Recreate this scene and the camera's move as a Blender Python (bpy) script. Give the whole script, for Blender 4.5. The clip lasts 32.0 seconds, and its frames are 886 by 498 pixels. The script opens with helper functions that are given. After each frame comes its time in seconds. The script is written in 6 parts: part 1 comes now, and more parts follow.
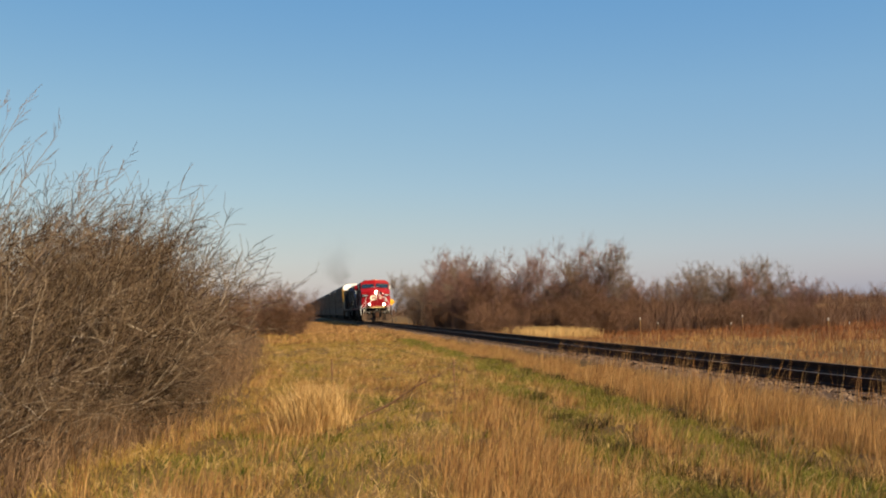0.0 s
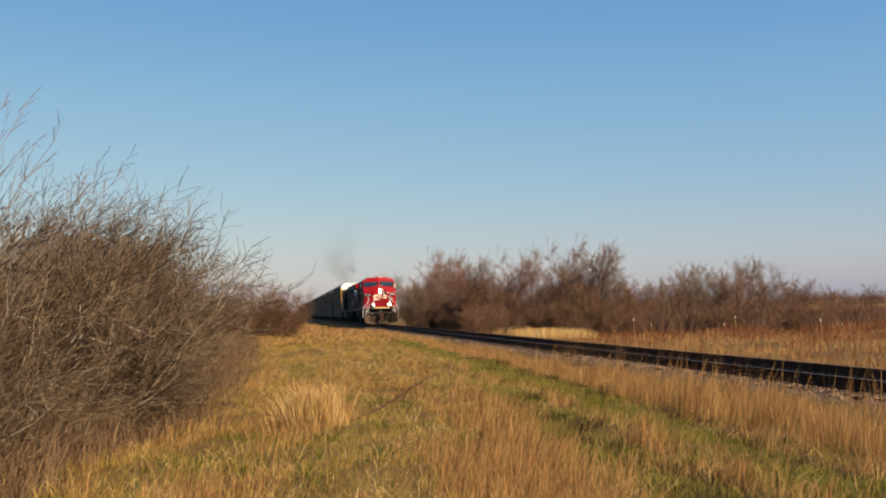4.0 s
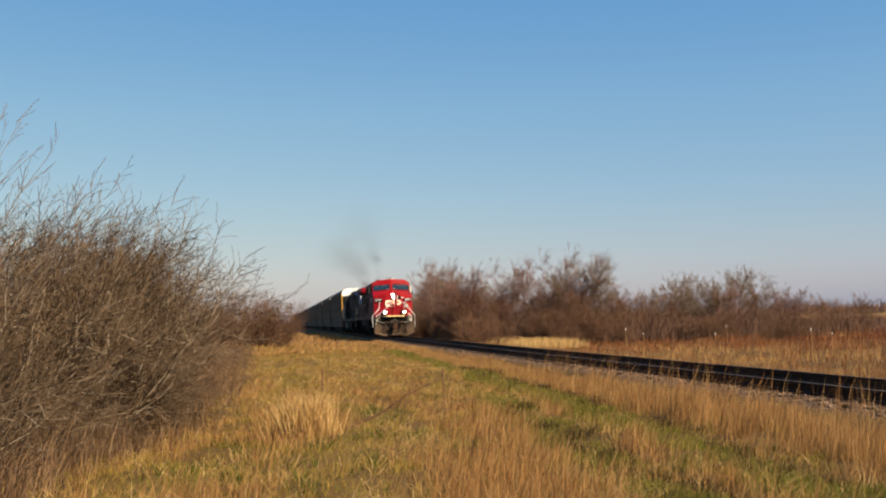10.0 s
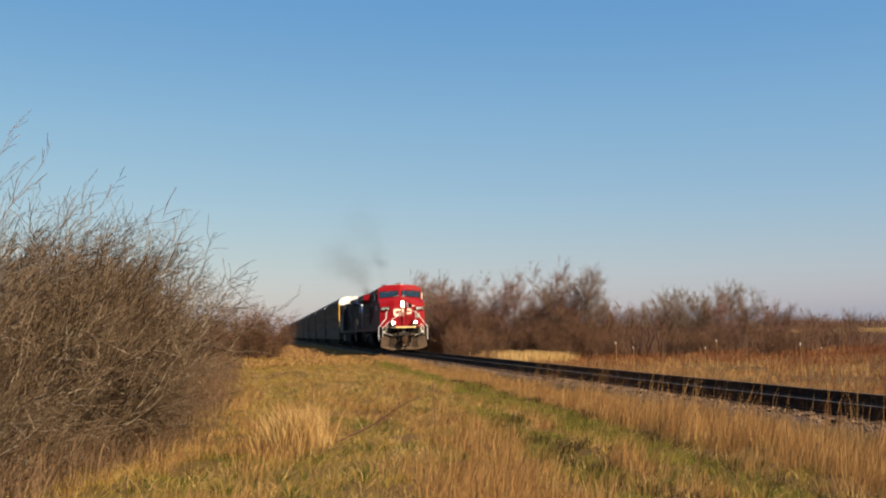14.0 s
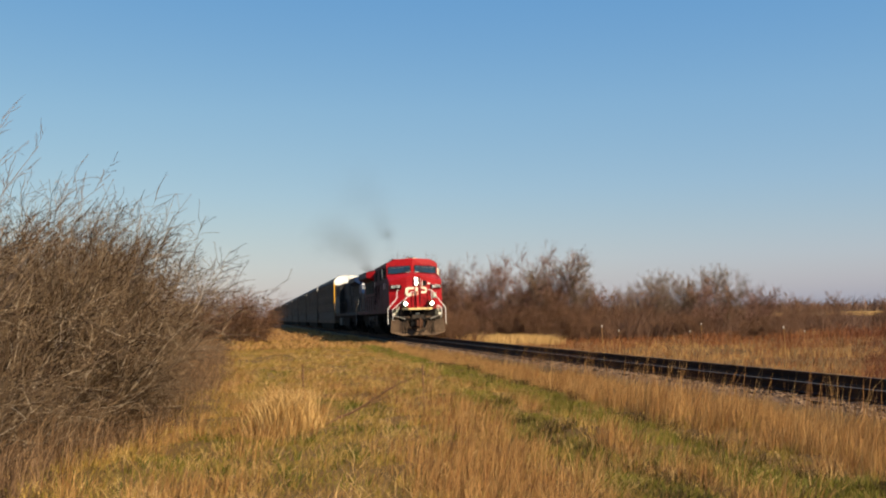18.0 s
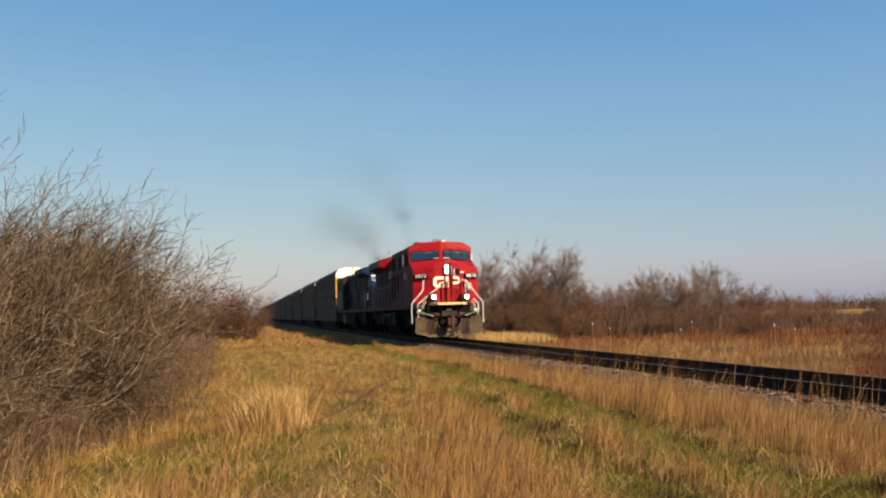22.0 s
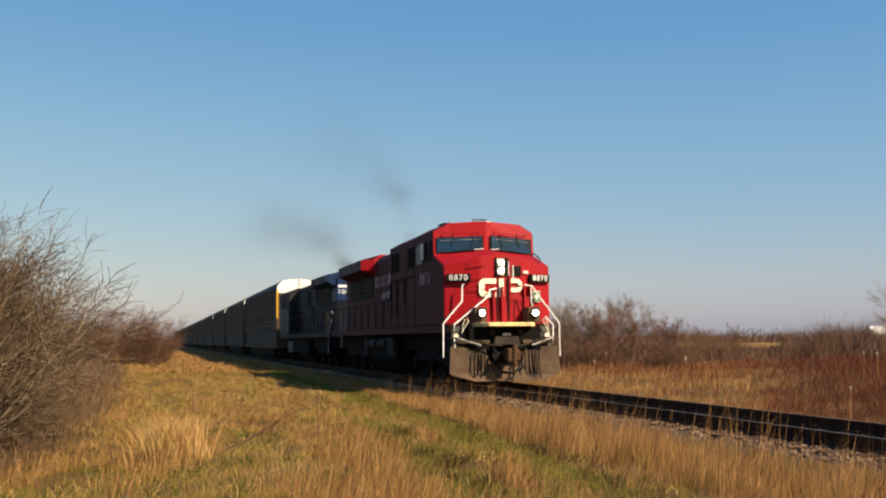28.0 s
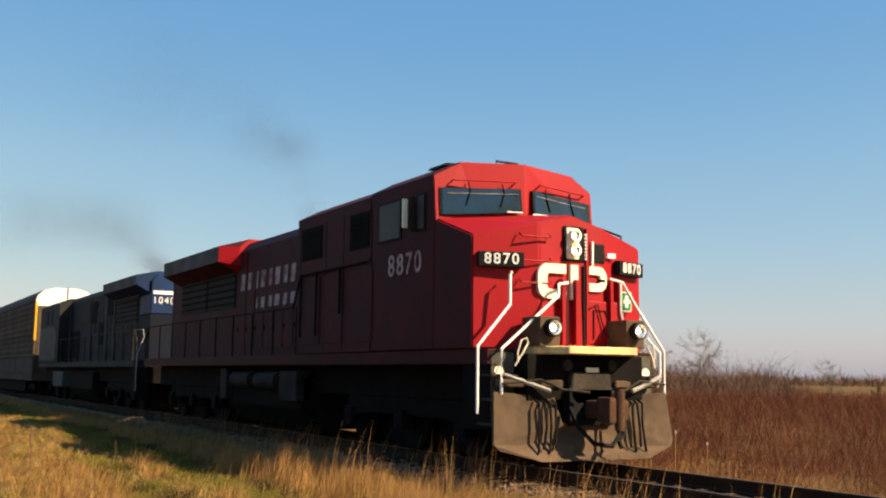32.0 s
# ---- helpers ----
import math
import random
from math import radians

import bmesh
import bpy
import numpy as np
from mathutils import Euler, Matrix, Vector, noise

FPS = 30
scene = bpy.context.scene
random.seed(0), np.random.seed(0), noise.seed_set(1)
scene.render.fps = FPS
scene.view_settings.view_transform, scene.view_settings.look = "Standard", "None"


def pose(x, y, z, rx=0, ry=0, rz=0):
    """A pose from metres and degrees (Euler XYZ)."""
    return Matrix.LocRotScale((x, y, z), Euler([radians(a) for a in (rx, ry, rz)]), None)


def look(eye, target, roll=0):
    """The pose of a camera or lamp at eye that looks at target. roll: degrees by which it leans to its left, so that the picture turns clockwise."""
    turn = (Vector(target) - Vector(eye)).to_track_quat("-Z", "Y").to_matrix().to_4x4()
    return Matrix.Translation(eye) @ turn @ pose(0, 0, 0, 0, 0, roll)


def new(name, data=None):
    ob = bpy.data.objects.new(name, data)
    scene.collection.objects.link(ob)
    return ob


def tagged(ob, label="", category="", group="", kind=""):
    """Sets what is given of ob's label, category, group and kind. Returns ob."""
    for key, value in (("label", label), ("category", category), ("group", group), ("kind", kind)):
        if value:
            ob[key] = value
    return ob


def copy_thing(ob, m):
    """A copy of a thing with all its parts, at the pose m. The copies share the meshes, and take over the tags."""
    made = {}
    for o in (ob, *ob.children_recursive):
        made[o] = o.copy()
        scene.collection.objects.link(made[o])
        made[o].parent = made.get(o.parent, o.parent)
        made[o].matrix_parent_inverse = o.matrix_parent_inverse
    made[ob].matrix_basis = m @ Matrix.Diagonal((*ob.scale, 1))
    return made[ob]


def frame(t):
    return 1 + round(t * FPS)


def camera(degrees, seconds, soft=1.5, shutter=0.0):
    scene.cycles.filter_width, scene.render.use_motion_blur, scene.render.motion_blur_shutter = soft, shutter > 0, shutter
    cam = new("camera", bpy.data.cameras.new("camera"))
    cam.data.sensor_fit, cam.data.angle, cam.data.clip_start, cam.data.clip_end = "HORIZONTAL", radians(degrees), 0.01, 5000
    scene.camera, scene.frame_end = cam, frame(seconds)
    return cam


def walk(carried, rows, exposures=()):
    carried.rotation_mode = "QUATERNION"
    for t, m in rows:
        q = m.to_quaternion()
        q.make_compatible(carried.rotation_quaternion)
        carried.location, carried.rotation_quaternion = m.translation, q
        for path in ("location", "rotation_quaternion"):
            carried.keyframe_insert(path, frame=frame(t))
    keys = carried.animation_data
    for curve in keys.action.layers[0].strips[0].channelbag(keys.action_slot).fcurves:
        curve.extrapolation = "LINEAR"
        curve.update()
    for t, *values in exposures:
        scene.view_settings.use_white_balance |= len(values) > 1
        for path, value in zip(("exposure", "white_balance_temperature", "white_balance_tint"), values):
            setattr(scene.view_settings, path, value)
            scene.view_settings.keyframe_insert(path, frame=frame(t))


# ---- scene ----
# The camera stands in the grass beside the line, held in the hand.
# seconds, turn to the left, tilt up, lean, place
PATH = [
    (0, -8.63, 3.37, -1.68, 0.07, 0.25, 1.303), (0.5, -8.63, 3.38, -1.74, 0.07, 0.24, 1.301),
    (1, -8.60, 3.39, -1.73, 0.07, 0.24, 1.298), (1.5, -8.58, 3.40, -1.72, 0.08, 0.23, 1.295),
    (2, -8.56, 3.41, -1.74, 0.08, 0.23, 1.295), (2.5, -8.55, 3.41, -1.75, 0.08, 0.23, 1.294),
    (3, -8.55, 3.41, -1.74, 0.08, 0.22, 1.295), (3.5, -8.76, 3.41, -1.71, 0.05, 0.18, 1.297),
    (5.5, -9.27, 3.65, -1.74, -0.02, 0.02, 1.298), (6, -9.27, 3.75, -1.73, -0.02, 0.00, 1.297),
    (6.5, -9.29, 3.82, -1.72, -0.02, -0.00, 1.299), (7, -9.29, 3.89, -1.73, -0.02, -0.00, 1.296),
    (7.5, -9.28, 3.92, -1.73, -0.01, -0.01, 1.294), (8, -9.27, 3.91, -1.70, -0.01, -0.01, 1.297),
    (8.5, -9.26, 3.93, -1.75, -0.01, -0.01, 1.294), (9, -9.28, 3.93, -1.79, -0.01, -0.01, 1.296),
    (9.5, -9.38, 3.96, -1.80, -0.01, -0.01, 1.292), (10, -9.44, 3.97, -1.75, -0.02, -0.01, 1.294),
    (10.5, -9.49, 4.00, -1.67, -0.02, -0.01, 1.295), (11, -9.56, 4.02, -1.64, -0.02, -0.01, 1.296),
    (11.5, -9.63, 4.07, -1.62, -0.02, -0.01, 1.296), (12, -9.71, 4.15, -1.56, -0.02, -0.01, 1.298),
    (12.5, -9.76, 4.31, -1.54, -0.02, -0.02, 1.297), (13, -9.86, 4.46, -1.55, -0.02, -0.02, 1.302),
    (13.5, -9.91, 4.60, -1.50, -0.03, -0.03, 1.303), (14, -9.98, 4.66, -1.45, -0.03, -0.04, 1.304),
    (14.5, -10.02, 4.67, -1.44, -0.03, -0.04, 1.301), (16.5, -10.44, 4.36, -1.51, -0.06, -0.14, 1.289),
    (17, -10.54, 4.12, -1.44, -0.08, -0.18, 1.296), (17.5, -10.65, 3.91, -1.47, -0.10, -0.20, 1.297),
    (18, -10.73, 3.72, -1.48, -0.11, -0.23, 1.300), (18.5, -10.78, 3.61, -1.47, -0.12, -0.24, 1.299),
    (19, -10.78, 3.62, -1.55, -0.12, -0.26, 1.291), (19.5, -10.82, 3.59, -1.54, -0.12, -0.25, 1.299),
    (20, -10.83, 3.58, -1.52, -0.13, -0.25, 1.301), (20.5, -10.84, 3.58, -1.50, -0.13, -0.25, 1.300),
    (21, -10.82, 3.59, -1.51, -0.11, -0.23, 1.297), (21.5, -10.94, 3.59, -1.43, -0.08, -0.17, 1.296),
    (22, -11.19, 3.58, -1.42, -0.04, -0.11, 1.294), (22.5, -11.62, 3.52, -1.29, -0.02, -0.05, 1.295),
    (23, -12.19, 3.45, -1.19, -0.00, 0.00, 1.298), (23.5, -12.76, 3.40, -1.12, 0.01, 0.04, 1.305),
    (24, -13.34, 3.54, -0.99, 0.03, 0.06, 1.305), (24.5, -13.81, 3.77, -0.96, 0.04, 0.08, 1.308),
    (25, -14.17, 4.07, -0.92, 0.05, 0.10, 1.302), (25.5, -14.43, 4.33, -0.90, 0.06, 0.11, 1.296),
    (27.5, -15.09, 4.84, -0.57, 0.12, 0.16, 1.325), (28, -15.76, 5.06, -0.53, 0.13, 0.17, 1.327),
    (28.5, -16.44, 5.31, -0.49, 0.14, 0.19, 1.322), (29, -16.90, 5.44, -0.34, 0.19, 0.24, 1.347),
    (29.5, -17.58, 5.65, -0.27, 0.23, 0.29, 1.354), (30, -18.66, 5.92, -0.03, 0.24, 0.25, 1.351),
    (30.5, -20.59, 6.22, 0.19, 0.20, 0.17, 1.354), (31, -22.68, 6.47, 0.50, 0.28, 0.03, 1.375),
    (31.5, -25.90, 6.83, 0.57, 0.26, -0.13, 1.357), (32, -29.89, 7.05, 0.73, 0.18, -0.23, 1.349),
]
cam = camera(46.94, 32.0, soft=2.1)
walk(cam, [(t, pose(x, y, z, 90 + tilt, 0, turn) @ pose(0, 0, 0, 0, 0, lean)) for t, turn, tilt, lean, x, y, z in PATH],
     exposures=[(0.0, 0.93, 6700, 10), (7.0, 0.93, 6500, 10), (13.0, 0.93, 6600, 10), (19.0, 0.93, 6600, 10), (28.0, 0.93, 6750, 10), (30.0, 0.93, 7250, 10), (31.0, 0.90, 7350, 10), (32.0, 1.20, 7350, 10)])

# ---- daylight ----
SUN = Vector((0.67, -0.85, 0.85)).normalized()
world = bpy.data.worlds.new("world")
scene.world = world
world.use_nodes = True
sky = world.node_tree.nodes.new("ShaderNodeTexSky")
sky.sky_type, sky.sun_disc = "NISHITA", False
sky.sun_elevation, sky.sun_rotation = math.asin(SUN.z), math.atan2(SUN.x, SUN.y)
sky.altitude, sky.air_density, sky.dust_density, sky.ozone_density = 100, 1.0, 0.8, 1.8
haze = world.node_tree.nodes.new("ShaderNodeMixRGB")     # thin even haze over the clear sky
haze.blend_type, haze.inputs[0].default_value, haze.inputs[2].default_value = "ADD", 1.0, (0.10, 1.62, 4.80, 1)
tint = world.node_tree.nodes.new("ShaderNodeMixRGB")
tint.blend_type, tint.inputs[0].default_value, tint.inputs[2].default_value = "MULTIPLY", 1.0, (0.93, 0.63, 0.20, 1)
world.node_tree.links.new(sky.outputs[0], tint.inputs[1])
world.node_tree.links.new(tint.outputs[0], haze.inputs[1])
# the low haze is warm and grey, the clear air above it a deeper blue
where, split, layers, air = (world.node_tree.nodes.new("ShaderNode" + k) for k in ("TexCoord", "SeparateXYZ", "ValToRGB", "MixRGB"))
AIR = [(0.0, (0.93, 0.87, 0.74)), (0.05, (0.96, 0.95, 0.90)), (0.12, (0.94, 1.00, 1.00)), (0.20, (0.93, 1.02, 1.02)), (0.31, (0.78, 0.94, 1.0)), (0.6, (0.72, 0.91, 1.0))]
for k, (height, c) in enumerate(AIR):
    stop = layers.color_ramp.elements[k] if k < 2 else layers.color_ramp.elements.new(height)
    stop.position, stop.color = height, (*c, 1)
air.blend_type, air.inputs[0].default_value = "MULTIPLY", 1.0
world.node_tree.links.new(where.outputs["Generated"], split.inputs[0])
world.node_tree.links.new(split.outputs[2], layers.inputs[0])
world.node_tree.links.new(haze.outputs[0], air.inputs[1])
world.node_tree.links.new(layers.outputs[0], air.inputs[2])
world.node_tree.links.new(air.outputs[0], world.node_tree.nodes["Background"].inputs[0])
world.node_tree.nodes["Background"].inputs[1].default_value = 0.0577
sun_data = bpy.data.lights.new("sun", "SUN")
sun_data.energy, sun_data.angle, sun_data.color = 5.0, radians(0.53), (1.0, 0.83, 0.61)
sun = new("sun", sun_data)
sun.matrix_world = look(SUN * 200, (0, 0, 0))

# ---- the plan ----
TRACK = 9.94            # the middle of the track; the rail heads lie at z = 0
rng = np.random.default_rng(7)


# seconds and the place of the train's front along the track
TRAIN = [(0, 116.69), (6, 97.83), (9, 88.61), (13, 76.46), (19, 57.94), (23, 45.36), (27.5, 29.58), (28, 27.71), (28.5, 25.74), (29, 23.62), (29.5, 21.55), (30, 19.67), (30.5, 17.79), (31, 15.75), (31.5, 13.66), (32, 11.66)]


def train_at(t):
    """Where the front of the train stands, on a smooth curve through the rows."""
    ts, ys = [r[0] for r in TRAIN], [r[1] for r in TRAIN]
    slope = [(ys[min(i + 1, len(ys) - 1)] - ys[max(i - 1, 0)]) / (ts[min(i + 1, len(ts) - 1)] - ts[max(i - 1, 0)]) for i in range(len(ts))]
    i = max(0, min(len(ts) - 2, sum(k <= t for k in ts) - 1))
    h = ts[i + 1] - ts[i]
    u = (t - ts[i]) / h
    return ((2 * u ** 3 - 3 * u ** 2 + 1) * ys[i] + (u ** 3 - 2 * u ** 2 + u) * h * slope[i] + (3 * u ** 2 - 2 * u ** 3) * ys[i + 1] + (u ** 3 - u ** 2) * h * slope[i + 1])


def ripple(x, y, size, seed):
    """Smooth numbers from about -1 to 1 over the plan."""
    r = np.random.default_rng(seed)
    total = 0 * x
    for _ in range(7):
        a, k, p = r.uniform(0, 2 * math.pi), 2 * math.pi / (size * r.uniform(0.6, 1.7)), r.uniform(0, 6.3)
        total = total + np.sin(k * (x * math.cos(a) + y * math.sin(a)) + p + 1.3 * np.sin(0.7 * k * (y * math.cos(a) - x * math.sin(a)) + 2 * p))
    return total / 2.6


# the two wheel ruts of the track that runs beside the line
RUT_Y = [0, 9, 11.4, 14.5, 17, 21, 33, 60]
RUT_NEAR = [3.0, 3.3, 3.5, 3.9, 4.05, 4.25, 4.75, 5.4]
RUT_FAR = [4.5, 4.6, 4.75, 5.05, 5.25, 5.45, 5.75, 6.3]


def ground_at(x, y):
    x, y = np.asarray(x, float), np.asarray(y, float)
    z = np.interp(x, [-40, -3, 4, 6.6, 7.7, 8.55, 11.35, 12.6, 16, 200], [-0.3, -0.28, -0.3, -0.36, -0.48, -0.24, -0.24, -0.62, -0.7, -0.6])
    rough = np.clip(np.minimum(np.abs(x - TRACK) - 1.7, 1.5), 0, 1.5) / 1.5
    ruts = sum(0.05 * np.exp(-((x - np.interp(y, RUT_Y, line)) / 0.3) ** 2) for line in (RUT_NEAR, RUT_FAR)) * np.clip((70 - y) / 20, 0, 1)
    return z - ruts + rough * (0.04 * ripple(x, y, 2.2, 3) + 0.05 * ripple(x, y, 9, 4))


# ---- materials ----
def material(name, base, rough=0.8, metal=0.0, second=None, size=3.0, fine=40.0, bump=0.15, amount=0.5, spec=0.12, each=0.0, island=0.0, coat=0.0):
    """A node material with blotches at one size, grain at another and a fine relief."""
    m = bpy.data.materials.new(name)
    m.use_nodes = True
    n, link = m.node_tree.nodes, m.node_tree.links.new
    p = n["Principled BSDF"]
    second = second or tuple(c * 0.6 for c in base)
    where = n.new("ShaderNodeTexCoord")
    big, small = n.new("ShaderNodeTexNoise"), n.new("ShaderNodeTexNoise")
    big.inputs["Scale"].default_value, big.inputs["Detail"].default_value = 1 / size, 6
    small.inputs["Scale"].default_value, small.inputs["Detail"].default_value = fine, 3
    for t in (big, small):
        link(where.outputs["Object"], t.inputs["Vector"])
    both = n.new("ShaderNodeMath")
    both.operation, both.inputs[1].default_value = "MULTIPLY_ADD", 0.55
    link(small.outputs[0], both.inputs[0])
    link(big.outputs[0], both.inputs[2])
    ramp = n.new("ShaderNodeValToRGB")
    ramp.color_ramp.elements[0].position, ramp.color_ramp.elements[1].position = 0.78 - amount * 0.3, 0.78 + amount * 0.3
    ramp.color_ramp.elements[0].color, ramp.color_ramp.elements[1].color = (*second, 1), (*base, 1)
    link(both.outputs[0], ramp.inputs[0])
    colour = ramp.outputs[0]
    if each or island:
        rnd = n.new("ShaderNodeObjectInfo") if each else n.new("ShaderNodeNewGeometry")
        hsv = n.new("ShaderNodeHueSaturation")
        rg = n.new("ShaderNodeMapRange")
        k = each or island
        rg.inputs[3].default_value, rg.inputs[4].default_value = 1 - k, 1 + k
        link(rnd.outputs["Random" if each else "Random Per Island"], rg.inputs[0])
        link(rg.outputs[0], hsv.inputs["Value"])
        link(colour, hsv.inputs["Color"])
        colour = hsv.outputs[0]
    link(colour, p.inputs["Base Color"])
    p.inputs["Roughness"].default_value, p.inputs["Metallic"].default_value = rough, metal
    p.inputs["Specular IOR Level"].default_value = spec
    p.inputs["Coat Weight"].default_value = coat
    if bump:
        b = n.new("ShaderNodeBump")
        b.inputs["Strength"].default_value, b.inputs["Distance"].default_value = bump, 0.02
        link(small.outputs[0], b.inputs["Height"])
        link(b.outputs[0], p.inputs["Normal"])
    return m


def blade_material(name, colours, patch=None, size=4.0, rough=0.65, through_light=0.25):
    """Grass, leaf and twig: every blade has its own shade; patches of the plan lean to another colour."""
    m = bpy.data.materials.new(name)
    m.use_nodes = True
    n, link = m.node_tree.nodes, m.node_tree.links.new
    p = n["Principled BSDF"]
    geo, ramp = n.new("ShaderNodeNewGeometry"), n.new("ShaderNodeValToRGB")
    els = ramp.color_ramp.elements
    while len(els) < len(colours):
        els.new(0.5)
    for i, c in enumerate(colours):
        els[i].position, els[i].color = i / (len(colours) - 1), (*c, 1)
    link(geo.outputs["Random Per Island"], ramp.inputs[0])
    colour = ramp.outputs[0]
    if patch:
        where, noise_tex, cut, mix = (n.new("ShaderNode" + k) for k in ("TexCoord", "TexNoise", "MapRange", "MixRGB"))
        noise_tex.inputs["Scale"].default_value, noise_tex.inputs["Detail"].default_value = 1 / size, 3
        link(where.outputs["Object"], noise_tex.inputs["Vector"])
        cut.inputs[1].default_value, cut.inputs[2].default_value = 0.46, 0.62
        cut.inputs[4].default_value = 0.6
        link(noise_tex.outputs[0], cut.inputs[0])
        link(cut.outputs[0], mix.inputs[0])
        link(colour, mix.inputs[1])
        mix.inputs[2].default_value = (*patch, 1)
        colour = mix.outputs[0]
    link(colour, p.inputs["Base Color"])
    p.inputs["Roughness"].default_value, p.inputs["Specular IOR Level"].default_value = rough, 0.08
    if through_light:
        tr, add = n.new("ShaderNodeBsdfTranslucent"), n.new("ShaderNodeMixShader")
        add.inputs[0].default_value = through_light
        link(colour, tr.inputs[0])
        link(p.outputs[0], add.inputs[1])
        link(tr.outputs[0], add.inputs[2])
        link(add.outputs[0], n["Material Output"].inputs[0])
    return m


def glow_material(name, colour, strength):
    m = bpy.data.materials.new(name)
    m.use_nodes = True
    p = m.node_tree.nodes["Principled BSDF"]
    p.inputs["Base Color"].default_value = (*colour, 1)
    p.inputs["Emission Color"].default_value, p.inputs["Emission Strength"].default_value = (*colour, 1), strength
    return m


SOIL = material("meadow_soil", (0.1406, 0.0799, 0.0268), 0.95, second=(0.0639, 0.0383, 0.0128), size=1.6, fine=25, bump=0.6)
BALLAST = material("ballast_stone", (0.20, 0.125, 0.075), 0.95, second=(0.10, 0.062, 0.038), size=0.4, fine=30, bump=0.6)
STONE = material("stone_piece", (0.23, 0.150, 0.094), 0.95, second=(0.11, 0.070, 0.044), size=0.3, fine=60, island=0.35, bump=0.3)
RAIL = material("rusty_rail", (0.050, 0.024, 0.013), 0.9, 0.0, second=(0.026, 0.013, 0.008), size=0.5, fine=60, spec=0.1)
RAIL_TOP = material("worn_rail_head", (0.085, 0.066, 0.052), 0.55, 0.35, size=0.5, fine=90, bump=0.03, amount=0.3)
TIE = material("creosoted_wood", (0.040, 0.023, 0.014), 0.95, second=(0.020, 0.012, 0.008), size=0.25, fine=45, bump=0.5, each=0.3)
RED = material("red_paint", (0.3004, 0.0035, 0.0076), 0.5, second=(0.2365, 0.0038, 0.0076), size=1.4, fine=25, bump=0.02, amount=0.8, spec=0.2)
# Darker copy of RED: the flanks' shade and some dirt in one colour.
RED_SHADED = material("shaded_weathered_red", (0.062, 0.0046, 0.0075), 0.7, second=(0.0249, 0.0054, 0.0066), size=0.9, fine=14, bump=0.04, amount=0.8, spec=0.15)
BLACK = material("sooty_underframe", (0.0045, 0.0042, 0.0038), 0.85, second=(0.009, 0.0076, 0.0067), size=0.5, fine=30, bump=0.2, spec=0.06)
GREY_STEEL = material("dirty_steel", (0.0479, 0.0383, 0.0307), 0.8, 0.0, second=(0.0192, 0.016, 0.0128), size=0.6, fine=25, bump=0.15)
DARK = material("dark_gap", (0.0076, 0.0076, 0.0083), 0.7, bump=0)
# Blue base stands in for sky mirrored in the windscreens.
GLASS = material("cab_glass", (0.010, 0.035, 0.075), 0.07, second=(0.012, 0.022, 0.028), size=0.8, bump=0, spec=0.35)
SIDE_GLASS = material("dusty_side_glass", (0.030, 0.032, 0.030), 0.4, second=(0.016, 0.018, 0.018), size=0.6, bump=0, spec=0.12)
WHITE = material("white_paint", (0.80, 0.79, 0.75), 0.5, second=(0.66, 0.64, 0.6), size=0.8, fine=30, bump=0.04)
CREAM = material("cream_paint", (0.82, 0.76, 0.58), 0.55, second=(0.7, 0.64, 0.48), size=0.4, fine=30, bump=0.03)
YELLOW = material("yellow_paint", (0.75, 0.40, 0.03), 0.55, second=(0.55, 0.28, 0.03), size=0.8, fine=20, bump=0.05)
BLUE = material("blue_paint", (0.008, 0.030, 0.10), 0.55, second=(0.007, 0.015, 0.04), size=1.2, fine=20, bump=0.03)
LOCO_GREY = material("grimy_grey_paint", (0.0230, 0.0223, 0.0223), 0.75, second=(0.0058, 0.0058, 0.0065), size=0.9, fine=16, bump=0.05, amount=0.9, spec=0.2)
RACK = material("dusty_rack_panel", (0.088, 0.062, 0.042), 0.8, 0.0, second=(0.046, 0.032, 0.022), size=2.0, fine=12, bump=0.08, amount=0.8, each=0.18)
RACK_ROOF = material("galvanised_roof", (0.0447, 0.0422, 0.0435), 0.75, 0.0, second=(0.0288, 0.0268, 0.0268), size=2.0, fine=12, bump=0.05)
LAMP = glow_material("lit_lamp", (1.0, 0.93, 0.80), 30.0)
CUP = material("silvered_reflector", (0.92, 0.90, 0.84), 0.12, 1.0, second=(0.88, 0.86, 0.8), bump=0, amount=0.2)
LETTER = material("numeral_white", (0.85, 0.84, 0.80), 0.5, bump=0, amount=0.2)
FADED = material("faded_letter", (0.42, 0.33, 0.31), 0.8, second=(0.20, 0.09, 0.085), size=0.25, fine=30, bump=0)
BARK = material("grey_bark", (0.1278, 0.1054, 0.0831), 0.9, second=(0.0639, 0.0511, 0.0383), size=0.5, fine=30, bump=0.5)


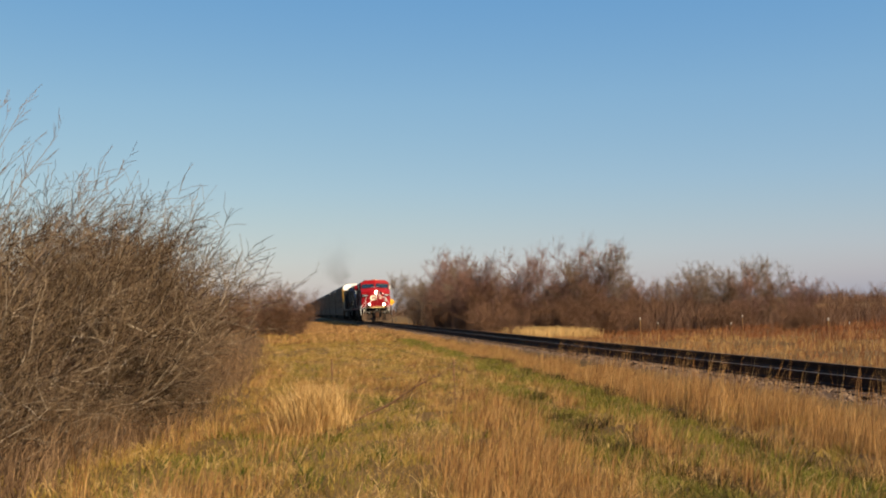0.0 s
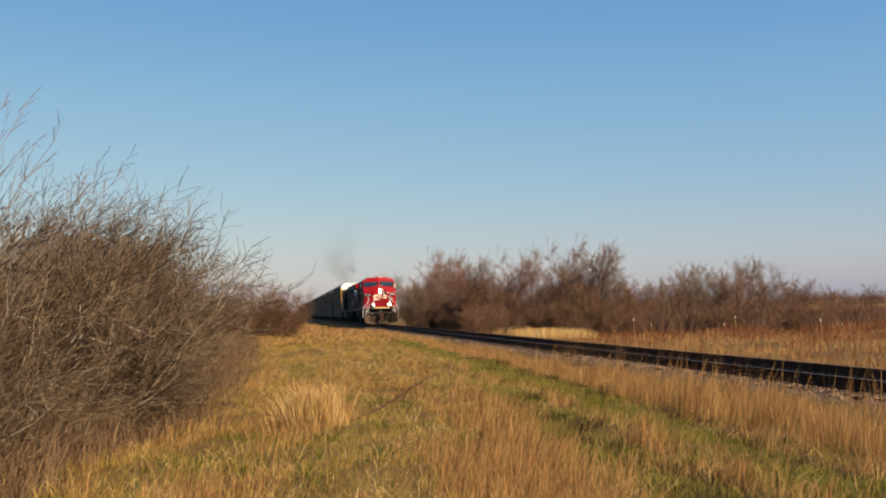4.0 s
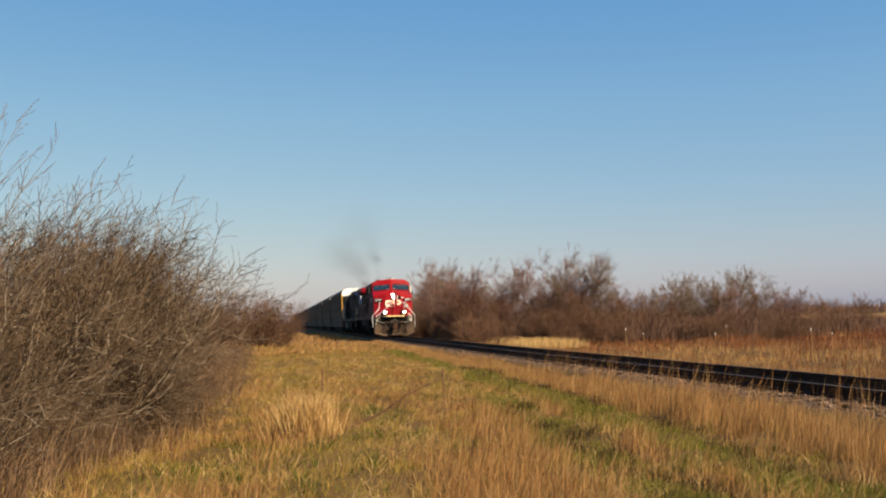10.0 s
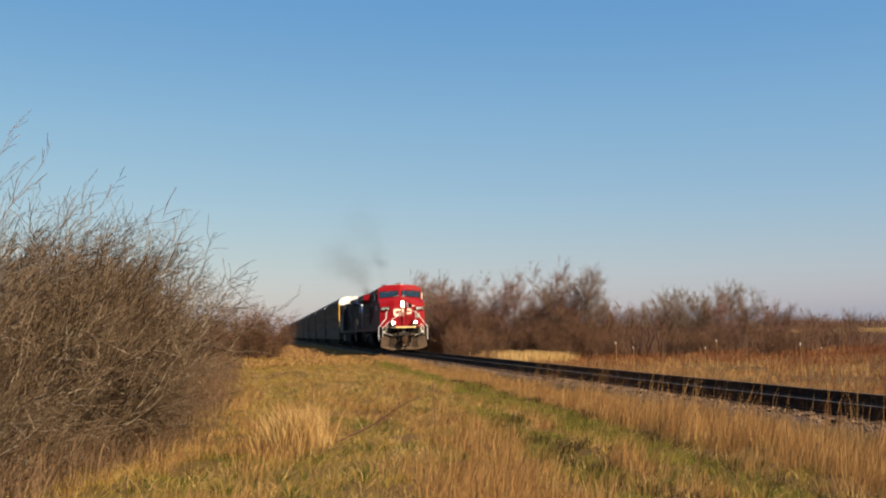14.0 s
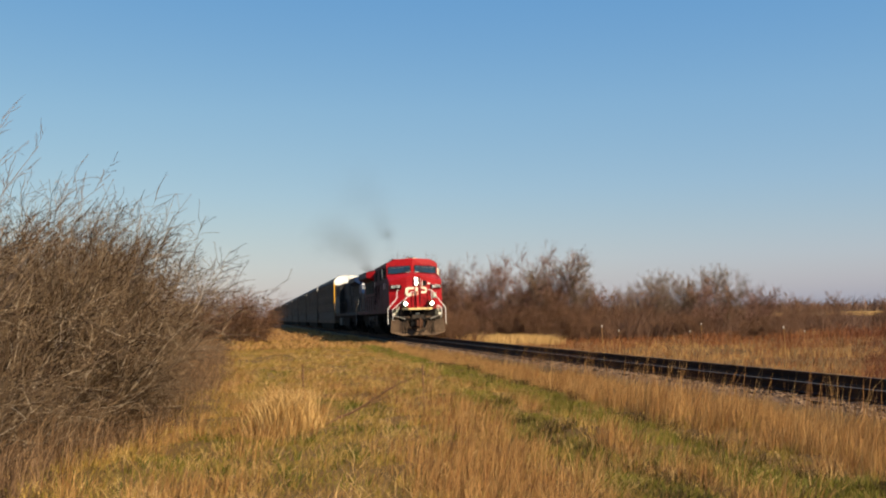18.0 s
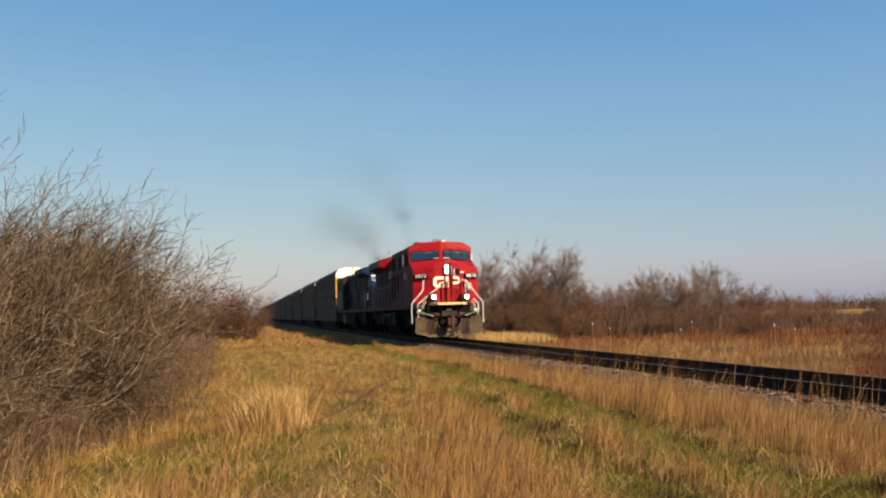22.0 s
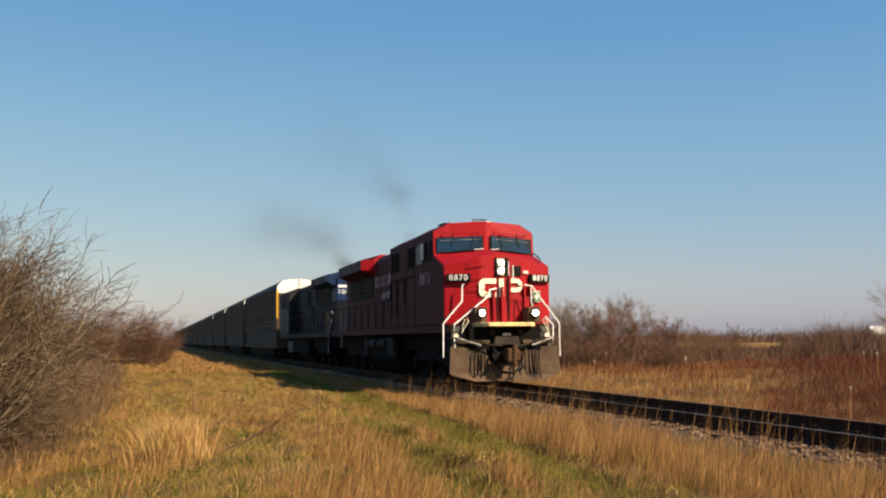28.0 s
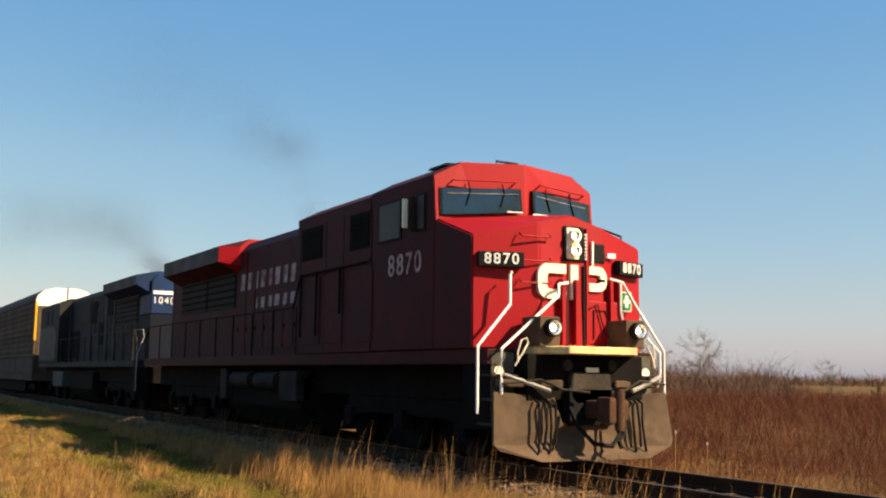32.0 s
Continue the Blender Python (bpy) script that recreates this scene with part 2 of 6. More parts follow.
# ---- builders ----
def fast_mesh(name, verts, quads=None, tris=None, mat=None, smooth=False):
    verts = np.asarray(verts, np.float32).reshape(-1, 3)
    me = bpy.data.meshes.new(name)
    me.vertices.add(len(verts))
    me.vertices.foreach_set("co", verts.ravel())
    q = np.zeros((0, 4), np.int32) if quads is None else np.asarray(quads, np.int32).reshape(-1, 4)
    t = np.zeros((0, 3), np.int32) if tris is None else np.asarray(tris, np.int32).reshape(-1, 3)
    loops = np.concatenate([q.ravel(), t.ravel()])
    starts = np.concatenate([np.arange(len(q)) * 4, len(q) * 4 + np.arange(len(t)) * 3]).astype(np.int32)
    me.loops.add(len(loops))
    me.loops.foreach_set("vertex_index", loops)
    me.polygons.add(len(starts))
    me.polygons.foreach_set("loop_start", starts)
    me.update(calc_edges=True)
    if smooth:
        me.polygons.foreach_set("use_smooth", np.ones(len(starts), bool))
    if mat:
        me.materials.append(mat)
    return me


def blades(name, x, y, high, wide, mat, lean=(0.18, 0.0), wild=0.22, lift=0.0, z=None, fan=None):
    """One mesh of grass blades, each a bent tapering strip standing on the ground."""
    n = len(x)
    z = ground_at(x, y) + lift if z is None else z
    a = rng.uniform(0, 2 * math.pi, n)
    side = np.stack([np.cos(a), np.sin(a), 0 * a], 1) * (wide / 2)[:, None]
    base = np.stack([x, y, z - 0.02], 1)
    off = np.stack([rng.normal(lean[0], wild, n), rng.normal(lean[1], wild, n), 0 * a], 1) * high[:, None]
    if fan is not None:
        off = off + np.concatenate([fan, np.zeros((n, 1))], 1) * high[:, None]
    mid = base + off * 0.35 + np.stack([0 * a, 0 * a, high * 0.55], 1)
    tip = base + off + np.stack([0 * a, 0 * a, high * rng.uniform(0.85, 1.0, n)], 1)
    v = np.stack([base - side, base + side, mid + side * 0.8, mid - side * 0.8, tip], 1)
    i = np.arange(n)[:, None] * 5
    return fast_mesh(name, v, i + [0, 1, 2, 3], i + [3, 2, 4], mat)


def tubes(paths, radii, sides=3):
    """Tapering tubes along many paths (n, k, 3): vertices and quads."""
    n, k = paths.shape[:2]
    tan = np.gradient(paths, axis=1)
    tan /= np.linalg.norm(tan, axis=2, keepdims=True) + 1e-9
    ref = np.where(np.abs(tan[..., 2:3]) > 0.8, np.array([1.0, 0, 0]), np.array([0, 0, 1.0]))
    u = np.cross(tan, ref)
    u /= np.linalg.norm(u, axis=2, keepdims=True) + 1e-9
    w = np.cross(tan, u)
    a = np.arange(sides) * 2 * math.pi / sides
    ring = (u[:, :, None] * np.cos(a)[:, None] + w[:, :, None] * np.sin(a)[:, None]) * radii[:, :, None, None]
    v = paths[:, :, None] + ring
    idx = np.arange(n * k * sides).reshape(n, k, sides)
    q = np.stack([idx[:, :-1], np.roll(idx[:, :-1], -1, 2), np.roll(idx[:, 1:], -1, 2), idx[:, 1:]], -1)
    return v.reshape(-1, 3), q.reshape(-1, 4)


def join_tubes(groups):
    vs, qs, at = [], [], 0
    for v, q in groups:
        vs.append(v)
        qs.append(q + at)
        at += len(v)
    return np.concatenate(vs), np.concatenate(qs)


def grow(start, way, length, k, r, wander, pull, taper=0.75):
    """Paths that set out from start along way, wander, and are pulled by a constant turn."""
    n = len(start)
    pts = [start]
    d = way / np.linalg.norm(way, axis=1, keepdims=True)
    for _ in range(k - 1):
        d = d + rng.normal(0, wander, (n, 3)) + np.asarray(pull)
        d = d / np.linalg.norm(d, axis=1, keepdims=True)
        pts.append(pts[-1] + d * (length / (k - 1))[:, None])
    return np.stack(pts, 1), r[:, None] * (1 - taper * np.linspace(0, 1, k))[None, :]


def branch(paths, radii, per, spread, length, k, wander, pull, low=0.25, thin=0.55):
    """New paths that leave the given ones, at chance points along them."""
    n, m = paths.shape[:2]
    who = np.repeat(np.arange(n), per)
    f = rng.uniform(low, 1.0, len(who)) * (m - 1.001)
    i = f.astype(int)
    g = (f - i)[:, None]
    p = paths[who, i] * (1 - g) + paths[who, i + 1] * g
    tan = paths[who, i + 1] - paths[who, i]
    tan /= np.linalg.norm(tan, axis=1, keepdims=True) + 1e-9
    way = tan + rng.normal(0, spread, (len(who), 3))
    r = radii[who, i] * thin
    return grow(p, way, length * rng.uniform(0.5, 1.15, len(who)), k, r, wander, pull)


def part(name, bm, mat, parent, label=""):
    me = bpy.data.meshes.new(name)
    bm.to_mesh(me)
    bm.free()
    return mesh_part(name, me, mat, parent, label)


def mesh_part(name, me, mat, parent, label=""):
    if mat and not me.materials:
        me.materials.append(mat)
    ob = new(name, me)
    ob.parent = parent
    if label:
        tagged(ob, label)
    return ob


def block(x0, x1, y0, y1, z0, z1, bevel=0.0, bm=None):
    bm = bm or bmesh.new()
    made = bmesh.ops.create_cube(bm, size=1.0, matrix=Matrix.Translation(((x0 + x1) / 2, (y0 + y1) / 2, (z0 + z1) / 2)) @ Matrix.Diagonal((x1 - x0, y1 - y0, z1 - z0, 1)))
    if bevel:
        edges = {e for v in made["verts"] for e in v.link_edges}
        bmesh.ops.bevel(bm, geom=list(edges), offset=bevel, segments=2, affect="EDGES", profile=0.7)
    return bm


def prism(outline, y0, y1, axis="y", bevel=0.0):
    """A closed outline of (a, b) pushed along an axis: y (a = x, b = z), x (a = y, b = z) or z (a = x, b = y)."""
    bm = bmesh.new()
    put = {"y": lambda a, b, c: (a, c, b), "x": lambda a, b, c: (c, a, b), "z": lambda a, b, c: (a, b, c)}[axis]
    one = [bm.verts.new(put(a, b, y0)) for a, b in outline]
    two = [bm.verts.new(put(a, b, y1)) for a, b in outline]
    bm.faces.new(one)
    bm.faces.new(list(reversed(two)))
    for i in range(len(one)):
        j = (i + 1) % len(one)
        bm.faces.new((one[j], one[i], two[i], two[j]))
    bmesh.ops.recalc_face_normals(bm, faces=bm.faces)
    if bevel:
        bmesh.ops.bevel(bm, geom=bm.edges[:], offset=bevel, segments=1, affect="EDGES")
    return bm


def rod(points, r, sides=8, bm=None):
    """A bent round bar through the points."""
    p = np.array([points], float)
    v, q = tubes(p, np.full(p.shape[:2], r), sides)
    bm = bm or bmesh.new()
    vs = [bm.verts.new(c) for c in v]
    for f in q:
        bm.faces.new([vs[i] for i in f])
    k = len(points)
    bm.faces.new([vs[i] for i in range(sides)])
    bm.faces.new([vs[(k - 1) * sides + i] for i in reversed(range(sides))])
    return bm


def drum(centre, r, length, axis="x", sides=20, r2=None, bevel=0.0, bm=None):
    bm = bm or bmesh.new()
    turn = {"x": pose(0, 0, 0, 0, 90), "y": pose(0, 0, 0, 90), "z": pose(0, 0, 0)}[axis]
    made = bmesh.ops.create_cone(bm, cap_ends=True, segments=sides, radius1=r, radius2=r if r2 is None else r2, depth=length, matrix=Matrix.Translation(centre) @ turn)
    if bevel:
        rims = [e for e in {e for v in made["verts"] for e in v.link_edges} if any(len(f.verts) > 4 for f in e.link_faces)]
        bmesh.ops.bevel(bm, geom=rims, offset=bevel, segments=2, affect="EDGES")
    return bm


def cup(centre, r, deep, sides=18):
    """A hollow round reflector, open towards -y, its focus at a quarter of its depth squared."""
    bm = bmesh.new()
    rings = []
    for k in range(1, 7):
        f = k / 6
        rings.append([bm.verts.new((centre[0] + r * f * math.cos(2 * math.pi * i / sides), centre[1] + deep * (1 - f * f), centre[2] + r * f * math.sin(2 * math.pi * i / sides))) for i in range(sides)])
    bm.faces.new(rings[0])
    for a, b in zip(rings, rings[1:]):
        for i in range(sides):
            bm.faces.new((a[i], b[i], b[(i + 1) % sides], a[(i + 1) % sides]))
    for f in bm.faces:
        f.smooth = True
    return bm


def ball(centre, r):
    bm = bmesh.new()
    bmesh.ops.create_icosphere(bm, subdivisions=2, radius=r, matrix=Matrix.Translation(centre))
    return bm


def band(centre, r_in, r_out, y0, y1, sides=20):
    """A round collar, hollow along y."""
    bm = bmesh.new()
    rows = [[bm.verts.new((centre[0] + r * math.cos(2 * math.pi * i / sides), y, centre[1] + r * math.sin(2 * math.pi * i / sides))) for i in range(sides)] for r, y in ((r_in, y0), (r_out, y0), (r_out, y1), (r_in, y1))]
    for k in range(4):
        a, b = rows[k], rows[(k + 1) % 4]
        for i in range(sides):
            bm.faces.new((a[i], a[(i + 1) % sides], b[(i + 1) % sides], b[i]))
    bmesh.ops.recalc_face_normals(bm, faces=bm.faces)
    return bm


def lettering(name, words, size, m, mat, parent, depth=0.006, label=""):
    """Raised characters of the built-in font, as a mesh, centred at the pose m."""
    curve = bpy.data.curves.new(name, "FONT")
    curve.body, curve.size, curve.extrude = words, size, depth
    curve.align_x, curve.align_y = "CENTER", "CENTER"
    curve.offset = size * 0.012
    ob = bpy.data.objects.new(name, curve)
    scene.collection.objects.link(ob)
    bpy.context.view_layer.update()
    me = bpy.data.meshes.new_from_object(ob.evaluated_get(bpy.context.evaluated_depsgraph_get()))
    bpy.data.objects.remove(ob)
    me.transform(m)
    me.materials.clear()
    me.name = name
    return mesh_part(name, me, mat, parent, label)


def digits(name, words, size, m, mat, parent, depth=0.006):
    """A row of raised numerals, each a mesh of its own."""
    step = size * 0.62
    for k, c in enumerate(words):
        lettering(name, c, size, m @ pose((k - (len(words) - 1) / 2) * step, 0, 0), mat, parent, depth)


def thing(name, label, category, at=(0, 0, 0), group="", kind=""):
    ob = new(name)
    ob.location = at
    return tagged(ob, label, category, group, kind)


# ---- ground ----
def build_ground():
    xs = np.unique(np.concatenate([np.arange(-30, 45, 0.3), np.linspace(-1800, -30, 40), np.linspace(45, 1800, 40)]))
    ys = np.unique(np.concatenate([np.arange(-8, 70, 0.4), np.arange(70, 220, 2.5), np.linspace(-600, -8, 25), np.linspace(220, 2600, 40)]))
    gx, gy = np.meshgrid(xs, ys, indexing="ij")
    v = np.stack([gx, gy, ground_at(gx, gy)], -1).reshape(-1, 3)
    i = np.arange(len(xs) * len(ys)).reshape(len(xs), len(ys))
    q = np.stack([i[:-1, :-1], i[1:, :-1], i[1:, 1:], i[:-1, 1:]], -1).reshape(-1, 4)
    ob = new("ground", fast_mesh("ground", v, q, mat=SOIL, smooth=True))
    tagged(ob, "rough meadow soil under dry grass, reaching the horizon", "ground", kind="structure")


# ---- the track ----
def build_track():
    bed = new("ballast_bed", None)
    tagged(bed, "grey crushed stone ballast bed with a sloping shoulder", "ballast", kind="structure")
    outline = [(7.74, -0.6), (8.58, -0.215), (11.3, -0.215), (12.4, -0.75), (7.8, -0.9)]
    part("bed", prism(outline, -120, 1500), BALLAST, bed)
    n = 15000
    y = rng.uniform(-2, 62, n) ** 1.0
    y = np.where(rng.random(n) < 0.6, rng.uniform(4, 30, n), y)
    x = np.where(rng.random(n) < 0.8, rng.uniform(7.65, 8.95, n), rng.uniform(8.95, 11.7, n))
    z = np.interp(x, [7.74, 8.58, 11.3, 12.4], [-0.6, -0.215, -0.215, -0.75])
    r = rng.uniform(0.013, 0.034, n)
    unit = np.array([(1, 0, 0), (-1, 0, 0), (0, 1, 0), (0, -1, 0), (0, 0, 1), (0, 0, -1)], float)
    shape = unit[None] * r[:, None, None] * rng.uniform(0.6, 1.25, (n, 6, 1)) + rng.normal(0, 0.25, (n, 6, 3)) * r[:, None, None]
    v = shape + np.stack([x, y, z + r * 0.3], 1)[:, None]
    f = np.array([(0, 2, 4), (2, 1, 4), (1, 3, 4), (3, 0, 4), (2, 0, 5), (1, 2, 5), (3, 1, 5), (0, 3, 5)])
    tr = (np.arange(n) * 6)[:, None, None] + f[None]
    stones = mesh_part("stones", fast_mesh("stones", v, tris=tr, mat=STONE), STONE, bed)
    tagged(stones, kind="stuff")
    track = tagged(new("railway_track"), "single railway track with rusty rails on dark wooden ties", "railway track", kind="structure")
    half = [(-0.07, -0.185), (0.07, -0.185), (0.07, -0.17), (0.012, -0.15), (0.012, -0.05), (0.036, -0.04), (0.036, -0.004), (-0.036, -0.004), (-0.036, -0.04), (-0.012, -0.05), (-0.012, -0.15), (-0.07, -0.17)]
    for side in (-1, 1):
        rail = part("rail", prism([(a + TRACK + side * 0.755, b) for a, b in half], -120, 1500), RAIL, track)
        part("rail_head", block(TRACK + side * 0.755 - 0.031, TRACK + side * 0.755 + 0.031, -120, 1500, -0.004, 0.0), RAIL_TOP, rail, "bright worn running surface")
    return track


def build_ties(track):
    shapes = []
    for k in range(4):
        bm = block(-1.28 - 0.03 * k, 1.3 - 0.02 * k, -0.115, 0.115, -0.36, -0.186, 0.012)
        for v in bm.verts:
            v.co += Vector((rng.normal(0, 0.008), rng.normal(0, 0.006), 0))
        me = bpy.data.meshes.new("tie")
        bm.to_mesh(me)
        bm.free()
        me.materials.append(TIE)
        shapes.append(me)
    for k in range(290):
        ob = new("tie", shapes[k % 4])
        ob.parent = track
        ob.matrix_basis = pose(TRACK + rng.normal(0, 0.03), -12 + k * 0.52, 0, 0, 0, rng.normal(0, 0.6))


# ---- run ----
build_ground()
TRACK_OB = build_track()


# ---- the train ----
def wheelset(parent, y, r=0.53):
    axle = part("wheelset", drum((0, 0, 0), 0.09, 1.5, "x", 10), BLACK, parent)
    axle.location = (0, y, r)
    for side in (-1, 1):
        bm = drum((side * 0.77, 0, 0), r, 0.13, "x", 26, bevel=0.015)
        drum((side * 0.845, 0, 0), r * 0.32, 0.05, "x", 12, bm=bm)
        part("wheel", bm, BLACK, axle)
    return axle


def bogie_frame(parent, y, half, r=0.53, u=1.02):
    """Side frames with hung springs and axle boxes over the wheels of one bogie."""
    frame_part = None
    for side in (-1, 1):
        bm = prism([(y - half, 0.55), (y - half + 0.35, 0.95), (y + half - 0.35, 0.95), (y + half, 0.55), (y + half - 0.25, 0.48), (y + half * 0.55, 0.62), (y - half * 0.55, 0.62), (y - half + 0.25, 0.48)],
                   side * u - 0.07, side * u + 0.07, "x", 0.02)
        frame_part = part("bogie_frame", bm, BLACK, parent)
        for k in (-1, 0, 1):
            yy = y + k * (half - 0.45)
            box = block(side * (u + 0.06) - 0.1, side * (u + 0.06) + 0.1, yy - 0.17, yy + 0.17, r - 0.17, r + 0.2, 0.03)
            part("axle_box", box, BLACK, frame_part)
    # Dark filler block between the wheels, added to hide the lit ground behind.
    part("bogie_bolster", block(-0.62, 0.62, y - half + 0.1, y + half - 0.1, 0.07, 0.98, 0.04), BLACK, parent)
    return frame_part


def hull(rings, front=None):
    """A closed skin over rings of points with equal counts, one ring behind another; front lists the flat facets of the first ring."""
    bm = bmesh.new()
    vs = [[bm.verts.new(p) for p in r] for r in rings]
    n = len(vs[0])
    for a, b in zip(vs, vs[1:]):
        for i in range(n):
            bm.faces.new((a[i], a[(i + 1) % n], b[(i + 1) % n], b[i]))
    for facet in front or [range(n)]:
        bm.faces.new([vs[0][i] for i in facet])
    bm.faces.new(list(reversed(vs[-1])))
    bmesh.ops.recalc_face_normals(bm, faces=bm.faces)
    return bm


def shaded(ob):
    """Paints the flanks' shade, with some road dirt, on faces that look sideways."""
    ob.data.materials.append(RED_SHADED)
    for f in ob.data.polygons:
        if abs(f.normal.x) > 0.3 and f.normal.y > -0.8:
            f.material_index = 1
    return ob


def red_locomotive():
    ob = thing("red_locomotive", "red diesel freight locomotive with white handrails and lit lamps", "locomotive")
    # nose: its middle stands a little ahead of its corners, its top slopes up to the cab
    front = [(-1.66, 1.3, 1.76), (-0.62, 0.97, 1.76), (0.62, 0.97, 1.76), (1.66, 1.3, 1.76), (1.66, 1.32, 3.5), (0.62, 1.02, 3.74), (0.0, 1.0, 3.9), (-0.62, 1.02, 3.74), (-1.66, 1.32, 3.5)]
    back = [(-1.66, 2.5, 1.76), (-0.62, 2.5, 1.76), (0.62, 2.5, 1.76), (1.66, 2.5, 1.76), (1.66, 2.48, 3.9), (0.62, 2.3, 3.99), (0.0, 2.15, 4.05), (-0.62, 2.3, 3.99), (-1.66, 2.48, 3.9)]
    bm = hull([front, back], [(0, 1, 7, 8), (1, 2, 5, 6, 7), (2, 3, 4, 5)])
    bmesh.ops.bevel(bm, geom=bm.edges[:], offset=0.025, segments=2, affect="EDGES")
    nose = shaded(part("nose", bm, RED, ob))
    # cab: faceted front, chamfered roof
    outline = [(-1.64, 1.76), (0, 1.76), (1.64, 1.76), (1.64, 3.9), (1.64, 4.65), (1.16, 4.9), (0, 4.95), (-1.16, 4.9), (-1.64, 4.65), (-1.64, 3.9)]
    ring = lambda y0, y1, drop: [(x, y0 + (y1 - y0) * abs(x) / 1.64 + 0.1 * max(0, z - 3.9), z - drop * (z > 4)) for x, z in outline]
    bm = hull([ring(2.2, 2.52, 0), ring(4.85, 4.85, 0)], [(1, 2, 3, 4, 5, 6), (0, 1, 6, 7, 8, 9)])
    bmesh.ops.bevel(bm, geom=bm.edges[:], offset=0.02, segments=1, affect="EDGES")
    cab = shaded(part("cab", bm, RED, ob))
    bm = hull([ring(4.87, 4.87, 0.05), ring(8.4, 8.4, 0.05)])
    part("equipment_cab", bm, RED_SHADED, ob)
    # windscreens: dark glass in black seals, with wipers and a visor bar
    for side in (-1, 1):
        q = [(side * 0.14, 2.222, 4.08), (side * 1.53, 2.497, 3.97), (side * 1.53, 2.54, 4.42), (side * 0.14, 2.272, 4.49)]
        for name, mat, grow_by, fwd in (("window_seal", DARK, 0.018, 0.012), ("windscreen", GLASS, -0.01, 0.022)):
            c = sum((Vector(p) for p in q), Vector()) / 4
            pts = [Vector(p) + (Vector(p) - c).normalized() * grow_by * 1.4 - Vector((0, fwd, 0)) for p in q]
            bm = bmesh.new()
            a = [bm.verts.new(p) for p in pts]
            b = [bm.verts.new(p + Vector((0, 0.05, 0))) for p in pts]
            bm.faces.new(a)
            bm.faces.new(b[::-1])
            for i in range(4):
                bm.faces.new((a[i], b[i], b[(i + 1) % 4], a[(i + 1) % 4]))
            bmesh.ops.recalc_face_normals(bm, faces=bm.faces)
            pane = part(name, bm, mat, cab)
        for x in (0.45, 1.05):
            part("wiper", rod([(side * x, 2.24 + 0.2 * x, 4.56), (side * (x - 0.02), 2.19 + 0.2 * x, 4.4), (side * (x + 0.06), 2.18 + 0.2 * x, 4.16)], 0.012, 5), DARK, cab)
        part("visor_bar", rod([(side * 0.25, 2.36, 4.54), (side * 0.25, 2.22, 4.6), (side * 1.35, 2.43, 4.56), (side * 1.35, 2.56, 4.52)], 0.014, 6), RED, cab)
        part("sun_blind", rod([(side * 0.18, 2.232, 4.40), (side * 1.42, 2.486, 4.34)], 0.007, 5), PALE_RAIL, cab)
    # cab side windows, mirror, vents
    for side in (-1, 1):
        u = side * 1.642
        for y0, y1, z0, z1 in ((3.72, 4.5, 3.72, 4.36), (2.86, 3.08, 3.78, 4.34)):
            f = part("window_frame", block(min(u, u + side * 0.02), max(u, u + side * 0.02), y0 - 0.04, y1 + 0.04, z0 - 0.04, z1 + 0.04, 0.008), DARK, cab)
            part("pane", block(min(u, u + side * 0.026), max(u, u + side * 0.026), y0, y1, z0, z1), SIDE_GLASS, f)
        part("wind_deflector", block(u - 0.12 * (side < 0) - 0.0, u + 0.12 * (side > 0) + 0.0, 3.2, 3.24, 3.76, 4.36), GREY_STEEL, cab)
        part("mirror", block(min(u + side * 0.05, u + side * 0.2), max(u + side * 0.05, u + side * 0.2), 3.26, 3.31, 3.82, 4.32, 0.015), CREAM, cab)
        for y0, y1 in ((4.95, 5.8), (7.15, 8.2)):
            v = part("air_intake", block(min(u, u + side * 0.015), max(u, u + side * 0.015), y0, y1, 3.68, 4.36, 0.006), BLACK, ob)
            for k in range(6):
                part("louvre", block(min(u, u + side * 0.035), max(u, u + side * 0.035), y0 + 0.04, y1 - 0.04, 3.75 + k * 0.1, 3.77 + k * 0.1), BLACK, v)
        for y in (4.86, 6.1, 6.95, 8.3):
            part("door_seam", block(min(u, u + side * 0.006), max(u, u + side * 0.006), y - 0.012, y + 0.012, 1.8, 4.4), DARK, ob)
        high_rail = part("cab_handrail", rod([(side * 1.69, 5.0, 3.40), (side * 1.69, 8.15, 3.36), (side * 1.6, 8.75, 2.75)], 0.02, 6), BLACK, ob)
        for y, low in ((6.15, 2.5), (7.3, 2.1), (8.1, 2.1)):
            part("stanchion", rod([(side * 1.69, y, low), (side * 1.69, y, 3.4)], 0.022, 6), BLACK, high_rail)
        part("ledge", block(min(u, u + side * 0.03), max(u, u + side * 0.03), 4.9, 8.35, 3.42, 3.46), RED_SHADED, ob)
        for y in (5.2, 6.5, 7.6):
            part("cabinet_door", block(min(u, u + side * 0.016), max(u, u + side * 0.016), y - 0.42, y + 0.42, 1.95, 3.3, 0.006), RED_SHADED, ob)
        digits("side_numeral", "8870", 0.52, pose(u + side * 0.008, 3.55, 3.22, 90, 0, 90 * side), FADED, ob, 0.004)
    # cab roof gear
    part("roof_hatch", block(-0.28, 0.32, 2.8, 3.4, 4.9, 5.02, 0.03), CREAM, ob)
    part("roof_grab", rod([(-0.3, 2.75, 4.9), (-0.3, 2.75, 5.05), (0.14, 2.75, 5.05), (0.14, 2.75, 4.9)], 0.022, 6), GREY_STEEL, ob)
    part("aerial_plate", prism([(-1.24, 4.90), (-0.98, 4.93), (-0.98, 4.96), (-1.2, 4.95)], 2.9, 3.5, "y"), DARK, ob)
